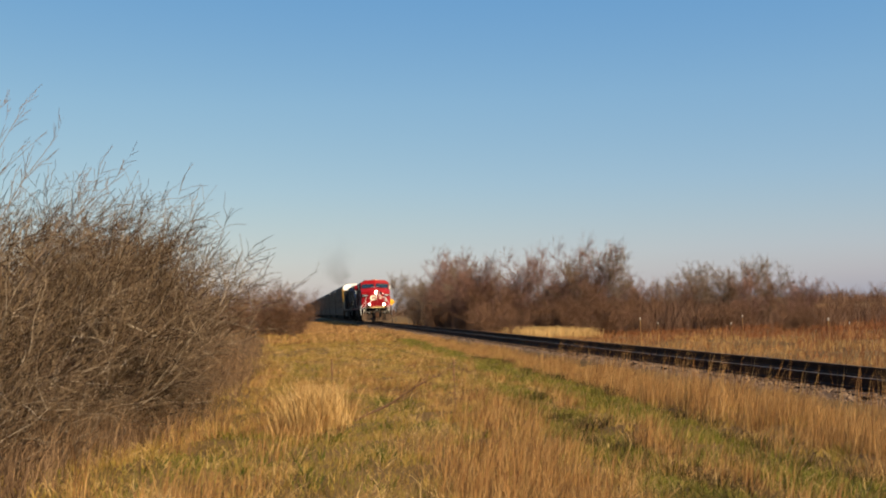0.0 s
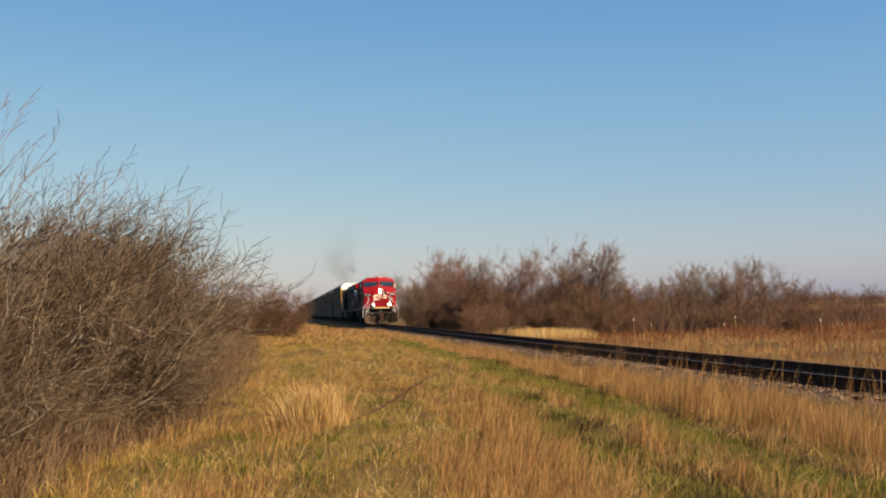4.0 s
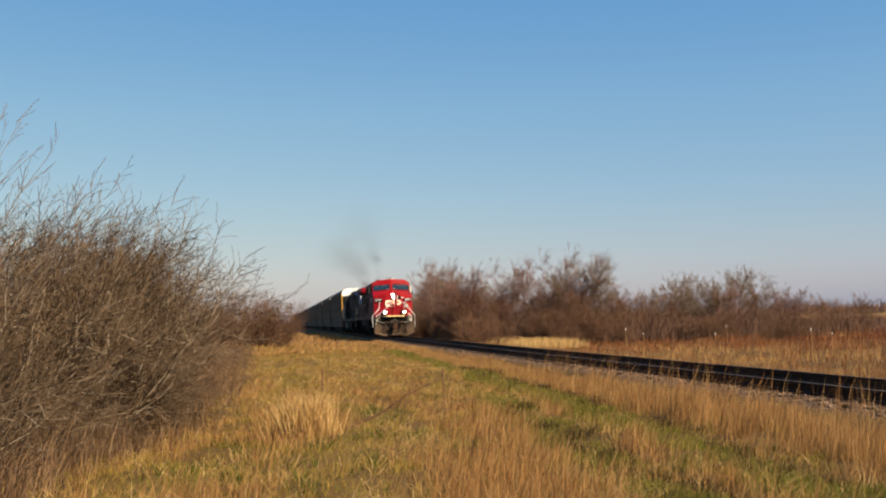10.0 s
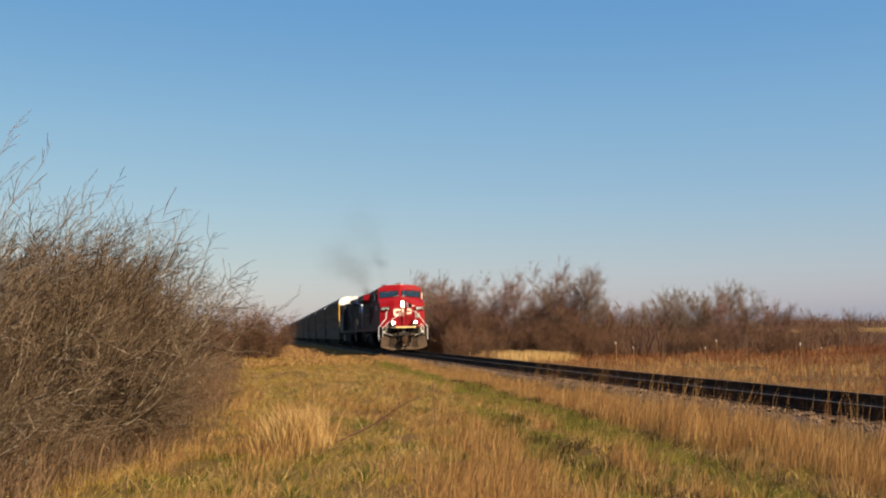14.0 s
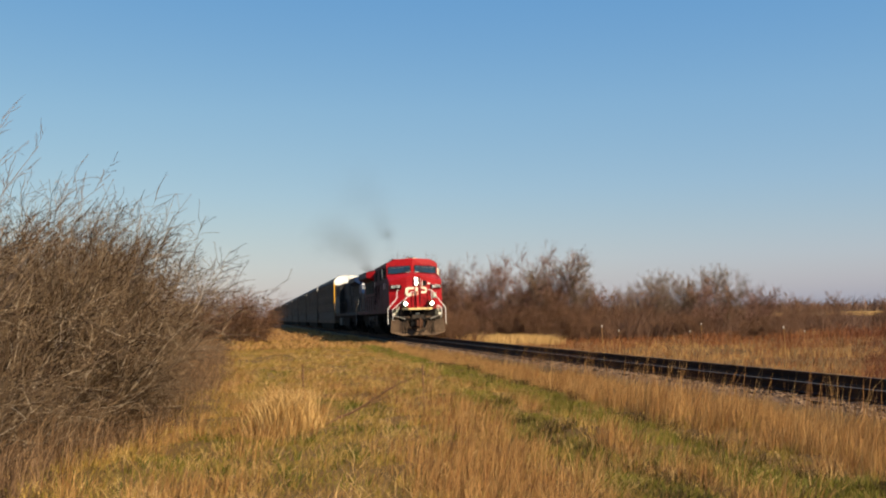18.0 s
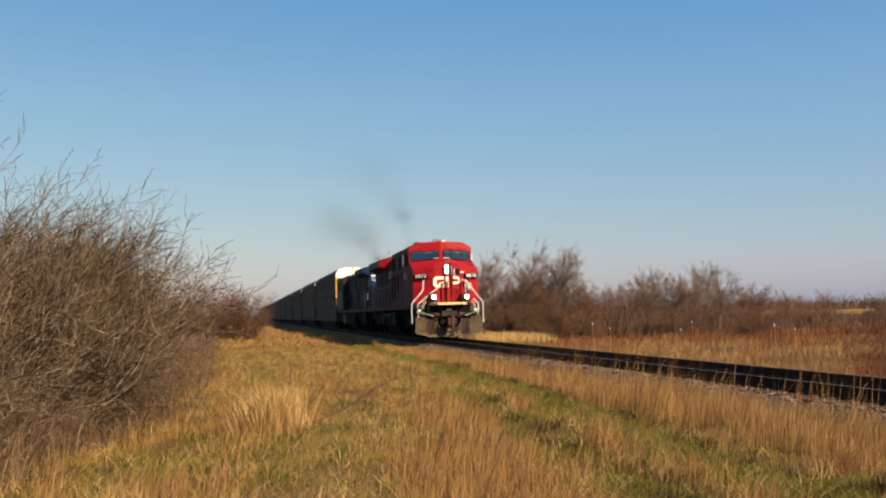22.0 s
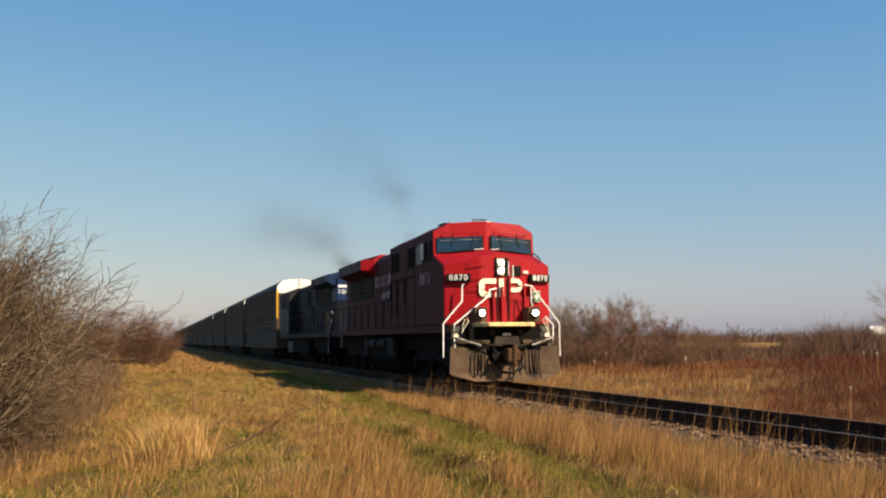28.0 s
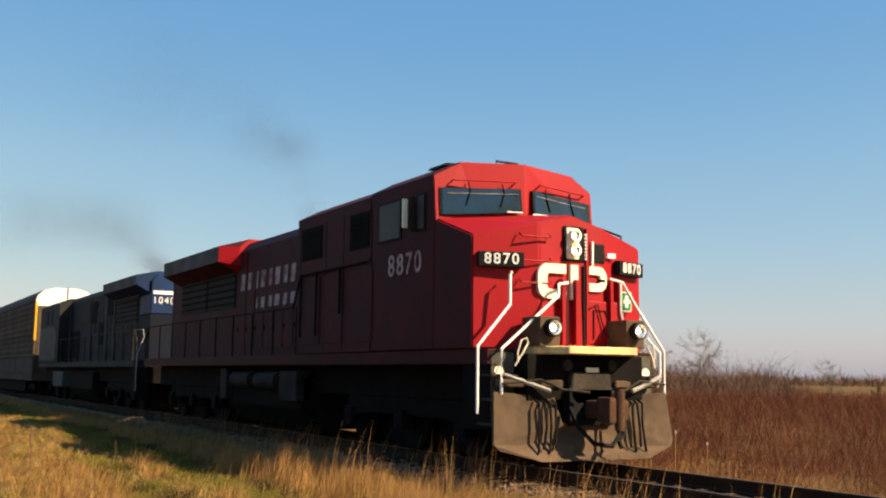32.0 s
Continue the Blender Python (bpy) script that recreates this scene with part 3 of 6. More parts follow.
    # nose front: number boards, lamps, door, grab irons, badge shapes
    for side in (-1, 1):
        turn = side * math.degrees(math.atan2(0.33, 0.98))
        m = pose(side * 1.26, 1.12, 3.12, 0, 0, turn)
        bm = block(-0.36, 0.36, -0.06, 0.06, -0.115, 0.115, 0.015)
        bm.transform(m)
        board = part("number_board", bm, DARK, nose, "black board with white numerals")
        digits("numeral", "8870", 0.235, m @ pose(0, -0.064, 0, 90), LETTER, board, 0.004)
        c = side * 0.82 + 0.05
        box = part("ditch_lamp_box", block(c - 0.19, c + 0.17, 0.50, 0.98, 1.80, 2.24, 0.02), DUSTY, ob)
        part("lamp_ring", band((c, 2.07), 0.108, 0.135, 0.38, 0.51), DARK, box)
        part("lamp_rim", band((c, 2.07), 0.095, 0.11, 0.372, 0.40), PALE_RAIL, box)
        part("reflector", cup((c, 0.39, 2.07), 0.1, 0.08), CUP, box)
        part("lamp_bulb", ball((c, 0.437, 2.07), 0.03), LAMP, box, "lit ditch lamp bulb")
    part("headlight_housing", block(-0.17, 0.22, 0.965, 1.06, 3.16, 3.72, 0.03), DARK, nose)
    part("headlight_plate", block(-0.13, 0.11, 0.945, 1.0, 3.19, 3.69, 0.03), CREAM, nose)
    for z in (3.56, 3.33):
        part("headlight_ring", band((-0.01, z), 0.085, 0.102, 0.86, 0.96), CREAM, nose)
        part("headlight_reflector", cup((-0.01, 0.872, z), 0.088, 0.07), CUP, nose)
        part("headlight_bulb", ball((-0.01, 0.914, z), 0.026), LAMP, nose, "lit headlight bulb")
    part("window_bar", block(0.37, 0.40, 0.95, 1.0, 3.12, 3.5), WHITE, nose)
    part("nose_window", block(0.42, 0.66, 0.985, 1.06, 3.16, 3.48, 0.04), DARK, nose)
    part("door_edge", block(0.26, 0.30, 0.955, 1.02, 1.8, 3.7), RED, nose)
    part("door_edge", block(-0.14, -0.1, 0.95, 1.02, 1.8, 2.75), RED_SHADED, nose)
    part("door_edge", block(0.2, 0.23, 0.955, 1.02, 1.8, 3.1), DARK, nose)
    door = part("nose_door", block(0.3, 0.95, 0.962, 1.06, 1.86, 2.55, 0.02), RED, nose)
    part("door_frame_bar", rod([(0.4, 0.95, 1.95), (0.4, 0.95, 2.4), (0.62, 0.95, 2.4), (0.88, 0.95, 1.95)], 0.012, 5), RED_SHADED, door)
    part("door_handle", block(0.52, 0.62, 0.93, 0.99, 2.86, 2.9, 0.01), DARK, nose)
    part("post", block(0.70, 0.76, 0.9, 1.10, 1.8, 2.9, 0.01), RED, nose)
    part("post", block(0.90, 0.95, 0.96, 1.14, 1.8, 2.9, 0.01), RED, nose)
    for k in range(8):
        part("step_tread", block(0.225, 0.262, 0.94, 0.99, 3.2 + k * 0.055, 3.225 + k * 0.055), WHITE, nose)
    for z in (3.5, 3.12, 2.78):
        part("grab_iron", rod([(-0.95, 1.08, z + 0.06), (-0.95, 1.0, z), (-0.45, 0.93, z), (-0.45, 0.98, z + 0.06)], 0.014, 6), RED, nose)
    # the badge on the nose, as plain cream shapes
    arc = lambda cx, cz, r, a0, a1: [(cx + r * math.cos(math.radians(a0 + (a1 - a0) * k / 5)), cz + r * math.sin(math.radians(a0 + (a1 - a0) * k / 5))) for k in range(6)]
    hook = [(-0.15, 3.10)] + arc(-0.50, 2.92, 0.18, 90, 180) + arc(-0.50, 2.73, 0.18, 180, 270) + [(-0.15, 2.55), (-0.15, 2.70)] + arc(-0.46, 2.75, 0.05, 270, 180) + arc(-0.46, 2.90, 0.05, 180, 90) + [(-0.15, 2.95)]
    bowl = [(0.31, 3.10)] + arc(0.50, 2.94, 0.16, 90, 0) + arc(0.50, 2.86, 0.16, 0, -90) + [(0.31, 2.70), (0.31, 2.83), (0.47, 2.83)] + arc(0.49, 2.88, 0.05, -90, 0) + arc(0.49, 2.92, 0.05, 0, 90) + [(0.31, 2.97)]
    for outline_of in (hook, bowl, [(-0.06, 2.55), (0.09, 2.55), (0.09, 3.10), (-0.06, 3.10)]):
        part("badge_shape", prism(outline_of, 0.945, 1.0, "y"), CREAM, nose)
    part("small_plate", block(0.72, 0.88, 0.99, 1.06, 3.26, 3.34), WHITE, nose)
    green = material("green_mark", (0.02, 0.20, 0.06), 0.5, bump=0)
    plate = part("safety_plate", block(1.05, 1.27, 1.07, 1.16, 2.42, 2.74), WHITE, nose)
    part("safety_mark", block(1.07, 1.25, 1.062, 1.08, 2.44, 2.72), green, plate)
    part("cross_bar", block(1.13, 1.19, 1.054, 1.07, 2.48, 2.68), WHITE, plate)
    part("cross_bar", block(1.095, 1.128, 1.054, 1.07, 2.55, 2.61), WHITE, plate)
    part("cross_bar", block(1.192, 1.225, 1.054, 1.07, 2.55, 2.61), WHITE, plate)
    for x in (-0.24, 0.02):
        part("door_post", block(x - 0.035, x + 0.035, 0.87, 1.0, 1.84, 2.86, 0.01), RED, nose)
    part("door_brace", rod([(0.3, 0.94, 2.42), (0.45, 0.93, 2.5), (0.6, 0.93, 2.05), (0.72, 0.94, 1.95)], 0.012, 5), DARK, nose)
    for x0, x1 in ((-0.42, -0.12), (0.1, 0.4)):
        part("wiper_arm", rod([(x0, 2.19 + 0.09 * abs(x0), 4.075), (x1, 2.19 + 0.09 * abs(x1), 4.085)], 0.014, 5), WHITE, cab)
    part("corner_grab", rod([(1.42, 1.5, 3.62), (1.5, 1.6, 3.74), (1.56, 2.3, 3.98), (1.5, 2.4, 3.9)], 0.018, 6), DARK, nose)
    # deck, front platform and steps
    part("deck", block(-1.6, 1.6, 0.95, 21.5, 1.52, 1.75, 0.02), RED_SHADED, ob)
    part("front_sill", prism([(-0.92, 0.6), (-0.64, 0.2), (0.64, 0.2), (0.92, 0.6), (0.92, 1.0), (-0.92, 1.0)], 1.68, 1.80, "z", 0.015), YELLOW_EDGE, ob)
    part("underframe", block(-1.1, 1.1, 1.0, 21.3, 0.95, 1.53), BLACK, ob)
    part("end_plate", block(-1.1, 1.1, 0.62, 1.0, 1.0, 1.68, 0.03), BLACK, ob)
    part("draft_cover", prism([(-0.4, 1.06), (-0.3, 0.94), (0.3, 0.94), (0.4, 1.06), (0.36, 1.42), (-0.36, 1.42)], 0.5, 0.63, "y", 0.02), GREY_STEEL, ob)
    part("data_plate", block(-0.12, 0.12, 0.49, 0.51, 1.42, 1.49, 0.006), CREAM, ob)
    for side in (-1, 1):
        part("buffer_lamp", drum((side * 0.42, 0.58, 1.52), 0.085, 0.1, "y", 16, bevel=0.01), GREY_STEEL, ob)
        well = part("step_well", block(min(side * 1.12, side * 1.56), max(side * 1.12, side * 1.56), 0.95, 1.7, 0.55, 1.74, 0.02), BLACK, ob)
        part("step_plate", block(min(side * 1.14, side * 1.54), max(side * 1.14, side * 1.54), 0.93, 0.952, 0.6, 1.7), WELL, well)
        for z in (0.62, 0.98, 1.34):
            part("step", block(min(side * 1.08, side * 1.6), max(side * 1.08, side * 1.6), 0.82, 1.25, z, z + 0.04), GREY_STEEL, well)
        part("reflector", drum((side * 1.42, 0.93, 1.42), 0.08, 0.04, "y", 16), CREAM, well)
        part("anticlimber", prism([(side * 0.5, 0.55), (side * 1.5, 0.75), (side * 1.5, 0.9), (side * 0.5, 0.75)], 1.18, 1.3, "z", 0.02), DUSTY, ob)
        part("white_edge", rod([(side * 1.5, 0.66, 1.37), (side * 1.2, 0.56, 1.27), (side * 0.78, 0.5, 1.14)], 0.035, 6), PALE_RAIL, ob, "dulled pale safety edge")
        part("uncoupling_bar", rod([(side * 1.55, 0.62, 1.24), (side * 0.95, 0.5, 1.3), (side * 0.6, 0.42, 1.16), (side * 0.2, 0.3, 1.12)], 0.022, 6), GREY_STEEL, ob)
        # white handrails beside the steps
        part("handrail", rod([(side * 1.80, 0.9, 0.8), (side * 1.80, 0.9, 1.78), (side * 1.22, 0.92, 2.42 if side < 0 else 2.52), (side * (1.2 if side < 0 else 0.98), 0.95, 2.88), (side * (1.14 if side < 0 else 0.76), 1.0, 2.92)], 0.024, 8), WHITE, ob, "white painted handrail")
        if side < 0:
            part("handrail", rod([(-1.50, 0.72, 1.05), (-1.54, 0.66, 1.2), (-1.54, 0.66, 1.74), (-0.46, 0.72, 2.58), (-0.40, 0.8, 2.76), (-0.18, 0.86, 2.8)], 0.024, 8), WHITE, ob, "white painted handrail")
        else:
            part("handrail", rod([(1.50, 0.72, 1.2), (1.50, 0.66, 1.35), (1.50, 0.66, 1.74), (1.28, 0.72, 1.98)], 0.022, 8), WHITE, ob, "white painted handrail")
            part("post_edge", rod([(0.96, 0.93, 2.28), (0.93, 0.93, 2.4), (0.93, 0.93, 2.86)], 0.018, 6), WHITE, ob)
        part("chain_loop", rod([(side * 1.34, 0.6, 1.5), (side * 1.22, 0.55, 1.72), (side * 1.14, 0.55, 1.84), (side * 1.17, 0.55, 1.91), (side * 1.26, 0.55, 1.88), (side * 1.31, 0.57, 1.7), (side * 1.30, 0.58, 1.55)], 0.013, 6), CREAM, ob)
    # plough: a bent plate with cut corners
    ring_of = lambda lift: [(-1.64, 0.7 + lift, 1.12), (-1.70, 0.6 + lift, 0.36), (-1.62, 0.57 + lift, 0.28), (-1.0, 0.36 + lift, 0.12), (1.0, 0.36 + lift, 0.12), (1.62, 0.57 + lift, 0.28), (1.70, 0.6 + lift, 0.36), (1.64, 0.7 + lift, 1.12), (0.62, 0.62 + lift, 1.05), (0.5, 0.58 + lift, 0.66), (-0.5, 0.58 + lift, 0.66), (-0.62, 0.62 + lift, 1.05)]
    plough = part("plough", hull([ring_of(0), ring_of(0.05)]), DUSTY, ob, "dusty bent steel plough")
    # coupler and hoses
    bm = block(-0.13, 0.13, 0.1, 0.9, 0.74, 1.0, 0.04)
    block(-0.2, -0.04, -0.16, 0.16, 0.68, 1.06, 0.05, bm)
    drum((0.0, -0.14, 0.87), 0.075, 0.62, "z", 14, bevel=0.02, bm=bm)
    block(0.06, 0.2, -0.12, 0.14, 0.72, 1.02, 0.05, bm)
    drum((0.12, 0.02, 0.87), 0.04, 0.5, "z", 10, bm=bm)
    part("coupler", bm, material("rusty_coupler", (0.085, 0.042, 0.024), 0.8, 0.0, size=0.2, fine=40), ob)
    part("coupler_pocket", block(-0.42, 0.42, 0.5, 0.7, 0.62, 1.2, 0.04), DARK, ob)
    for side in (-1, 1):
        for k in range(4):
            x = side * (0.68 + k * 0.1)
            part("brake_hose", rod([(x, 0.6, 1.0), (x, 0.5, 0.95), (x + 0.02 * (k % 3 - 1), 0.47, 0.62), (x + side * 0.03, 0.46, 0.34 - 0.07 * (k % 2)), (x + side * 0.05, 0.47, 0.29 - 0.07 * (k % 2))], 0.02, 7), DARK, ob)
    part("air_hose", rod([(0.3, 0.4, 0.8), (0.28, 0.2, 0.5), (0.05, 0.1, 0.34), (-0.25, 0.14, 0.38), (-0.42, 0.3, 0.62), (-0.46, 0.45, 0.9)], 0.035, 8), DARK, ob)
    part("air_hose", rod([(0.36, 0.4, 0.72), (0.4, 0.25, 0.5), (0.25, 0.2, 0.4), (0.3, 0.18, 0.3)], 0.03, 8), DARK, ob)
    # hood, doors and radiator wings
    hood = part("hood", prism([(-1.06, 1.75), (-1.06, 4.5), (-0.85, 4.74), (0.85, 4.74), (1.06, 4.5), (1.06, 1.75)], 8.41, 20.4, "y", 0.02), RED_SHADED, ob)
    part("exhaust_stack", block(-0.35, 0.35, 11.2, 12.0, 4.74, 4.86, 0.02), DARK, ob)
    part("roof_box", block(-0.9, -0.4, 9.0, 9.4, 4.74, 4.9, 0.02), BLACK, ob)
    for side in (-1, 1):
        for k in range(8):
            y = 8.75 + k * 0.66
            part("hood_door", block(min(side * 1.06, side * 1.078), max(side * 1.06, side * 1.078), y, y + 0.6, 1.95, 2.95 if k < 6 else 3.4, 0.006), RED_SHADED, hood)
        for k in range(8):
            y = 8.75 + k * 0.66
            part("latch", block(min(side * 1.078, side * 1.1), max(side * 1.078, side * 1.1), y + 0.5, y + 0.55, 2.4, 2.5), BLACK, hood)
        for y in (8.7, 13.35):
            part("hood_seam", block(min(side * 1.06, side * 1.07), max(side * 1.06, side * 1.07), y - 0.02, y + 0.02, 1.8, 4.4), BLACK, hood)
        # the railway's name, worn, as plain faded bars
        for row, (z, hgt, count) in enumerate(((3.46, 0.42, 8), (2.88, 0.34, 7))):
            for k in range(count):
                y, wide = 9.95 + k * 0.5, (0.30, 0.26, 0.33, 0.24, 0.29, 0.12, 0.27, 0.31)[k]
                bar = prism([(y + 0.08, z), (y + 0.05 + wide, z), (y + wide, z + hgt), (y + 0.03, z + hgt)], min(side * 1.062, side * 1.072), max(side * 1.062, side * 1.072), "x")
                part("name_bar", bar, FADED, hood)
        for y0, y1 in ((14.2, 16.6), (16.7, 19.2)):
            g = part("radiator_grille", block(min(side * 1.06, side * 1.09), max(side * 1.06, side * 1.09), y0, y1, 3.05, 4.1, 0.01), DARK, hood)
            for k in range(5):
                part("slat", block(min(side * 1.09, side * 1.115), max(side * 1.09, side * 1.115), y0 + 0.05, y1 - 0.05, 3.15 + k * 0.18, 3.2 + k * 0.18), BLACK, g)
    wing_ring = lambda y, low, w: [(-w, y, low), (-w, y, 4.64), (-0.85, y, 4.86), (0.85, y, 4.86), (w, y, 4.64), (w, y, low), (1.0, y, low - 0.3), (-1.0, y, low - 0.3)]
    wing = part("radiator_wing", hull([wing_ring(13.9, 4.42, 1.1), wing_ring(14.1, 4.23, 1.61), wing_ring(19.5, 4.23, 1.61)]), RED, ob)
    wing.data.materials.append(RED_SHADED)
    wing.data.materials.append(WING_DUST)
    # Front stays bright red, flanks are dusty; shade is painted on the rest.
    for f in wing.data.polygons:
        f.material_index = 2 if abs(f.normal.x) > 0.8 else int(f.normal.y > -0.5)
    # walkway rails with their posts
    for side in (-1, 1):
        rail = part("walkway_rail", rod([(side * 1.57, 8.5, 2.75), (side * 1.57, 21.2, 2.75), (side * 1.57, 21.5, 2.3), (side * 1.57, 21.5, 1.3)], 0.018, 6), BLACK, ob)
        for k in range(10):
            part("rail_post", rod([(side * 1.57, 8.6 + k * 1.4, 1.74), (side * 1.57, 8.6 + k * 1.4, 2.75)], 0.018, 6), BLACK, rail)
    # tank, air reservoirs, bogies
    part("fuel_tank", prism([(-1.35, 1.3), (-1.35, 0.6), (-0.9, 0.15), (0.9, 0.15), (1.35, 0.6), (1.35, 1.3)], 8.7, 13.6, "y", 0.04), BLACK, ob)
    for side in (-1, 1):
        for y in (10.6, 12.3):
            part("air_reservoir", drum((side * 1.38, y, 1.18), 0.2, 1.45, "y", 18, bevel=0.06), DARK_STEEL, ob)
        part("battery_box", block(min(side * 1.15, side * 1.5), max(side * 1.15, side * 1.5), 8.7, 9.7, 0.75, 1.4, 0.03), DARK_STEEL, ob)
        part("tank_box", block(min(side * 1.15, side * 1.5), max(side * 1.15, side * 1.5), 13.4, 13.9, 0.7, 1.45, 0.03), DARK_STEEL, ob)
    wheels = []
    for c in (4.6, 17.6):
        bogie_frame(ob, c, 2.6)
        wheels += [wheelset(ob, c + k * 2.05) for k in (-1, 0, 1)]
    return ob, wheels


def grey_locomotive():
    """The second engine runs long hood first."""
    ob = thing("grey_locomotive", "grimy grey and blue diesel locomotive coupled behind the red one", "locomotive")
    part("deck", block(-1.5, 1.5, 0.9, 21.3, 1.5, 1.72, 0.02), LOCO_GREY, ob)
    part("underframe", block(-1.1, 1.1, 0.6, 21.4, 0.95, 1.51), BLACK, ob)
    outline = [(-1.05, 1.72), (-1.05, 4.45), (-0.85, 4.68), (0.85, 4.68), (1.05, 4.45), (1.05, 1.72)]
    upper = [(-1.05, 3.3), (-1.05, 4.45), (-0.85, 4.68), (0.85, 4.68), (1.05, 4.45), (1.05, 3.3)]
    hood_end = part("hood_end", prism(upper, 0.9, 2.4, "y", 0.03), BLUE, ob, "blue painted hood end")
    # The red engine's shade on the lower end is painted in as darker blue.
    part("hood_end", block(-1.05, 1.05, 0.9, 2.4, 1.72, 3.29, 0.03), BLUE_DARK, ob, "lower hood end in darker blue, painted for the red engine's shade")
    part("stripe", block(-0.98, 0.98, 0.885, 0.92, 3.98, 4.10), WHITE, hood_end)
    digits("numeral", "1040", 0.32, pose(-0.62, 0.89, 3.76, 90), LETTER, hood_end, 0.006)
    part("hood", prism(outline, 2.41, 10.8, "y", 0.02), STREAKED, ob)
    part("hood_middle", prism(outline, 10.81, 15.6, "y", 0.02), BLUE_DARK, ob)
    wing_ring = lambda y, low, w: [(-w, y, low), (-w, y, 4.62), (-0.85, y, 4.78), (0.85, y, 4.78), (w, y, 4.62), (w, y, low), (1.0, y, low - 0.3), (-1.0, y, low - 0.3)]
    part("radiator_wing", hull([wing_ring(1.0, 4.3, 1.56), wing_ring(1.6, 4.25, 1.56), wing_ring(6.2, 4.25, 1.56)]), BLUE, ob)
    for side in (-1, 1):
        part("wing_side", block(side * 1.57 - 0.012, side * 1.57 + 0.012, 1.65, 6.18, 4.26, 4.62), WING_DUST, ob, "dusty grey wing side")
        part("wing_opening", block(side * 1.12 - 0.03, side * 1.12 + 0.03, 2.2, 6.0, 3.95, 4.2), DARK, ob)
    ring = lambda y, top: [(-1.56, y, 1.72), (1.56, y, 1.72), (1.56, y, top - 0.3), (1.1, y, top - 0.06), (0, y, top), (-1.1, y, top - 0.06), (-1.56, y, top - 0.3)]
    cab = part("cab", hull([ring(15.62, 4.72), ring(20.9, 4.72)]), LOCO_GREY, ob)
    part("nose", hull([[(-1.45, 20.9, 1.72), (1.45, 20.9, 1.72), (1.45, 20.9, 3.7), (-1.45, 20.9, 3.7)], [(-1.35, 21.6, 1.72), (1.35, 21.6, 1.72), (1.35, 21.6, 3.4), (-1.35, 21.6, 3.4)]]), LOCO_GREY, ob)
    for side in (-1, 1):
        u = side * 1.562
        for y0, y1 in ((17.3, 18.3), (18.6, 20.0)):
            f = part("window_frame", block(min(u, u + side * 0.02), max(u, u + side * 0.02), y0, y1, 3.5, 4.2, 0.008), DARK, cab)
            part("pane", block(min(u, u + side * 0.026), max(u, u + side * 0.026), y0 + 0.05, y1 - 0.05, 3.55, 4.15), DARK, f)
        part("cab_panel", block(min(u, u + side * 0.02), max(u, u + side * 0.02), 16.4, 20.7, 1.8, 3.4, 0.01), LIGHT_GREY, cab)
        for k in range(11):
            y = 2.6 + k * 0.72
            part("hood_door", block(min(side * 1.05, side * 1.07), max(side * 1.05, side * 1.07), y, y + 0.66, 1.95, 3.9 if k > 5 else 3.0, 0.006), STREAKED, ob)
        g = part("radiator_grille", block(min(side * 1.05, side * 1.08), max(side * 1.05, side * 1.08), 2.6, 6.0, 3.05, 4.0, 0.01), DARK, ob)
        for k in range(5):
            part("slat", block(min(side * 1.08, side * 1.1), max(side * 1.08, side * 1.1), 2.65, 5.95, 3.15 + k * 0.17, 3.2 + k * 0.17), BLACK, g)
        part("air_intake", block(min(side * 1.05, side * 1.09), max(side * 1.05, side * 1.09), 11.0, 13.0, 3.4, 4.25, 0.01), DARK, ob)
        rail = part("walkway_rail", rod([(side * 1.48, 0.8, 1.2), (side * 1.48, 0.8, 2.4), (side * 1.48, 1.2, 2.75), (side * 1.48, 15.5, 2.75)], 0.02, 6), GREY_STEEL, ob)
        for k in range(11):
            part("rail_post", rod([(side * 1.48, 1.3 + k * 1.4, 1.72), (side * 1.48, 1.3 + k * 1.4, 2.75)], 0.02, 6), GREY_STEEL, rail)
        part("handrail", rod([(side * 1.52, 0.55, 0.7), (side * 1.52, 0.55, 1.9), (side * 1.3, 0.58, 2.5), (side * 1.3, 0.75, 2.75), (side * 1.4, 1.4, 2.76)], 0.018, 6), PALE_RAIL, ob)
        part("step_well", block(min(side * 1.1, side * 1.52), max(side * 1.1, side * 1.52), 0.6, 1.3, 0.55, 1.5, 0.02), BLACK, ob)
        part("battery_box", block(min(side * 1.1, side * 1.48), max(side * 1.1, side * 1.48), 14.4, 16.9, 0.62, 1.3, 0.03), LIGHT_GREY, ob)
    for side in (-1, 1):
        for y0, y1, z0, z1 in ((6.3, 7.6, 3.5, 4.3), (8.2, 9.0, 2.4, 3.3), (9.6, 10.5, 3.3, 4.2), (13.2, 15.2, 1.9, 3.1)):
            part("dark_panel", block(min(side * 1.072, side * 1.09), max(side * 1.072, side * 1.09), y0, y1, z0, z1, 0.006), BLACK, ob)
        for y in (6.25, 7.66, 10.75, 15.5):
            part("pale_upright", block(min(side * 1.07, side * 1.1), max(side * 1.07, side * 1.1), y - 0.05, y + 0.05, 1.75, 4.3), WING_DUST, ob)
        part("cab_grab", rod([(side * 1.6, 16.2, 1.9), (side * 1.62, 16.2, 3.2)], 0.018, 6), PALE_RAIL, ob)
    part("exhaust_stack", block(-0.35, 0.35, 7.4, 8.4, 4.68, 4.82, 0.02), BLACK, ob)
    part("horn", drum((0.3, 16.6, 4.84), 0.07, 0.5, "y", 12, 0.03), GREY_STEEL, ob)
    part("fuel_tank", prism([(-1.35, 1.3), (-1.35, 0.6), (-0.9, 0.15), (0.9, 0.15), (1.35, 0.6), (1.35, 1.3)], 8.4, 13.4, "y", 0.04), BLACK, ob)
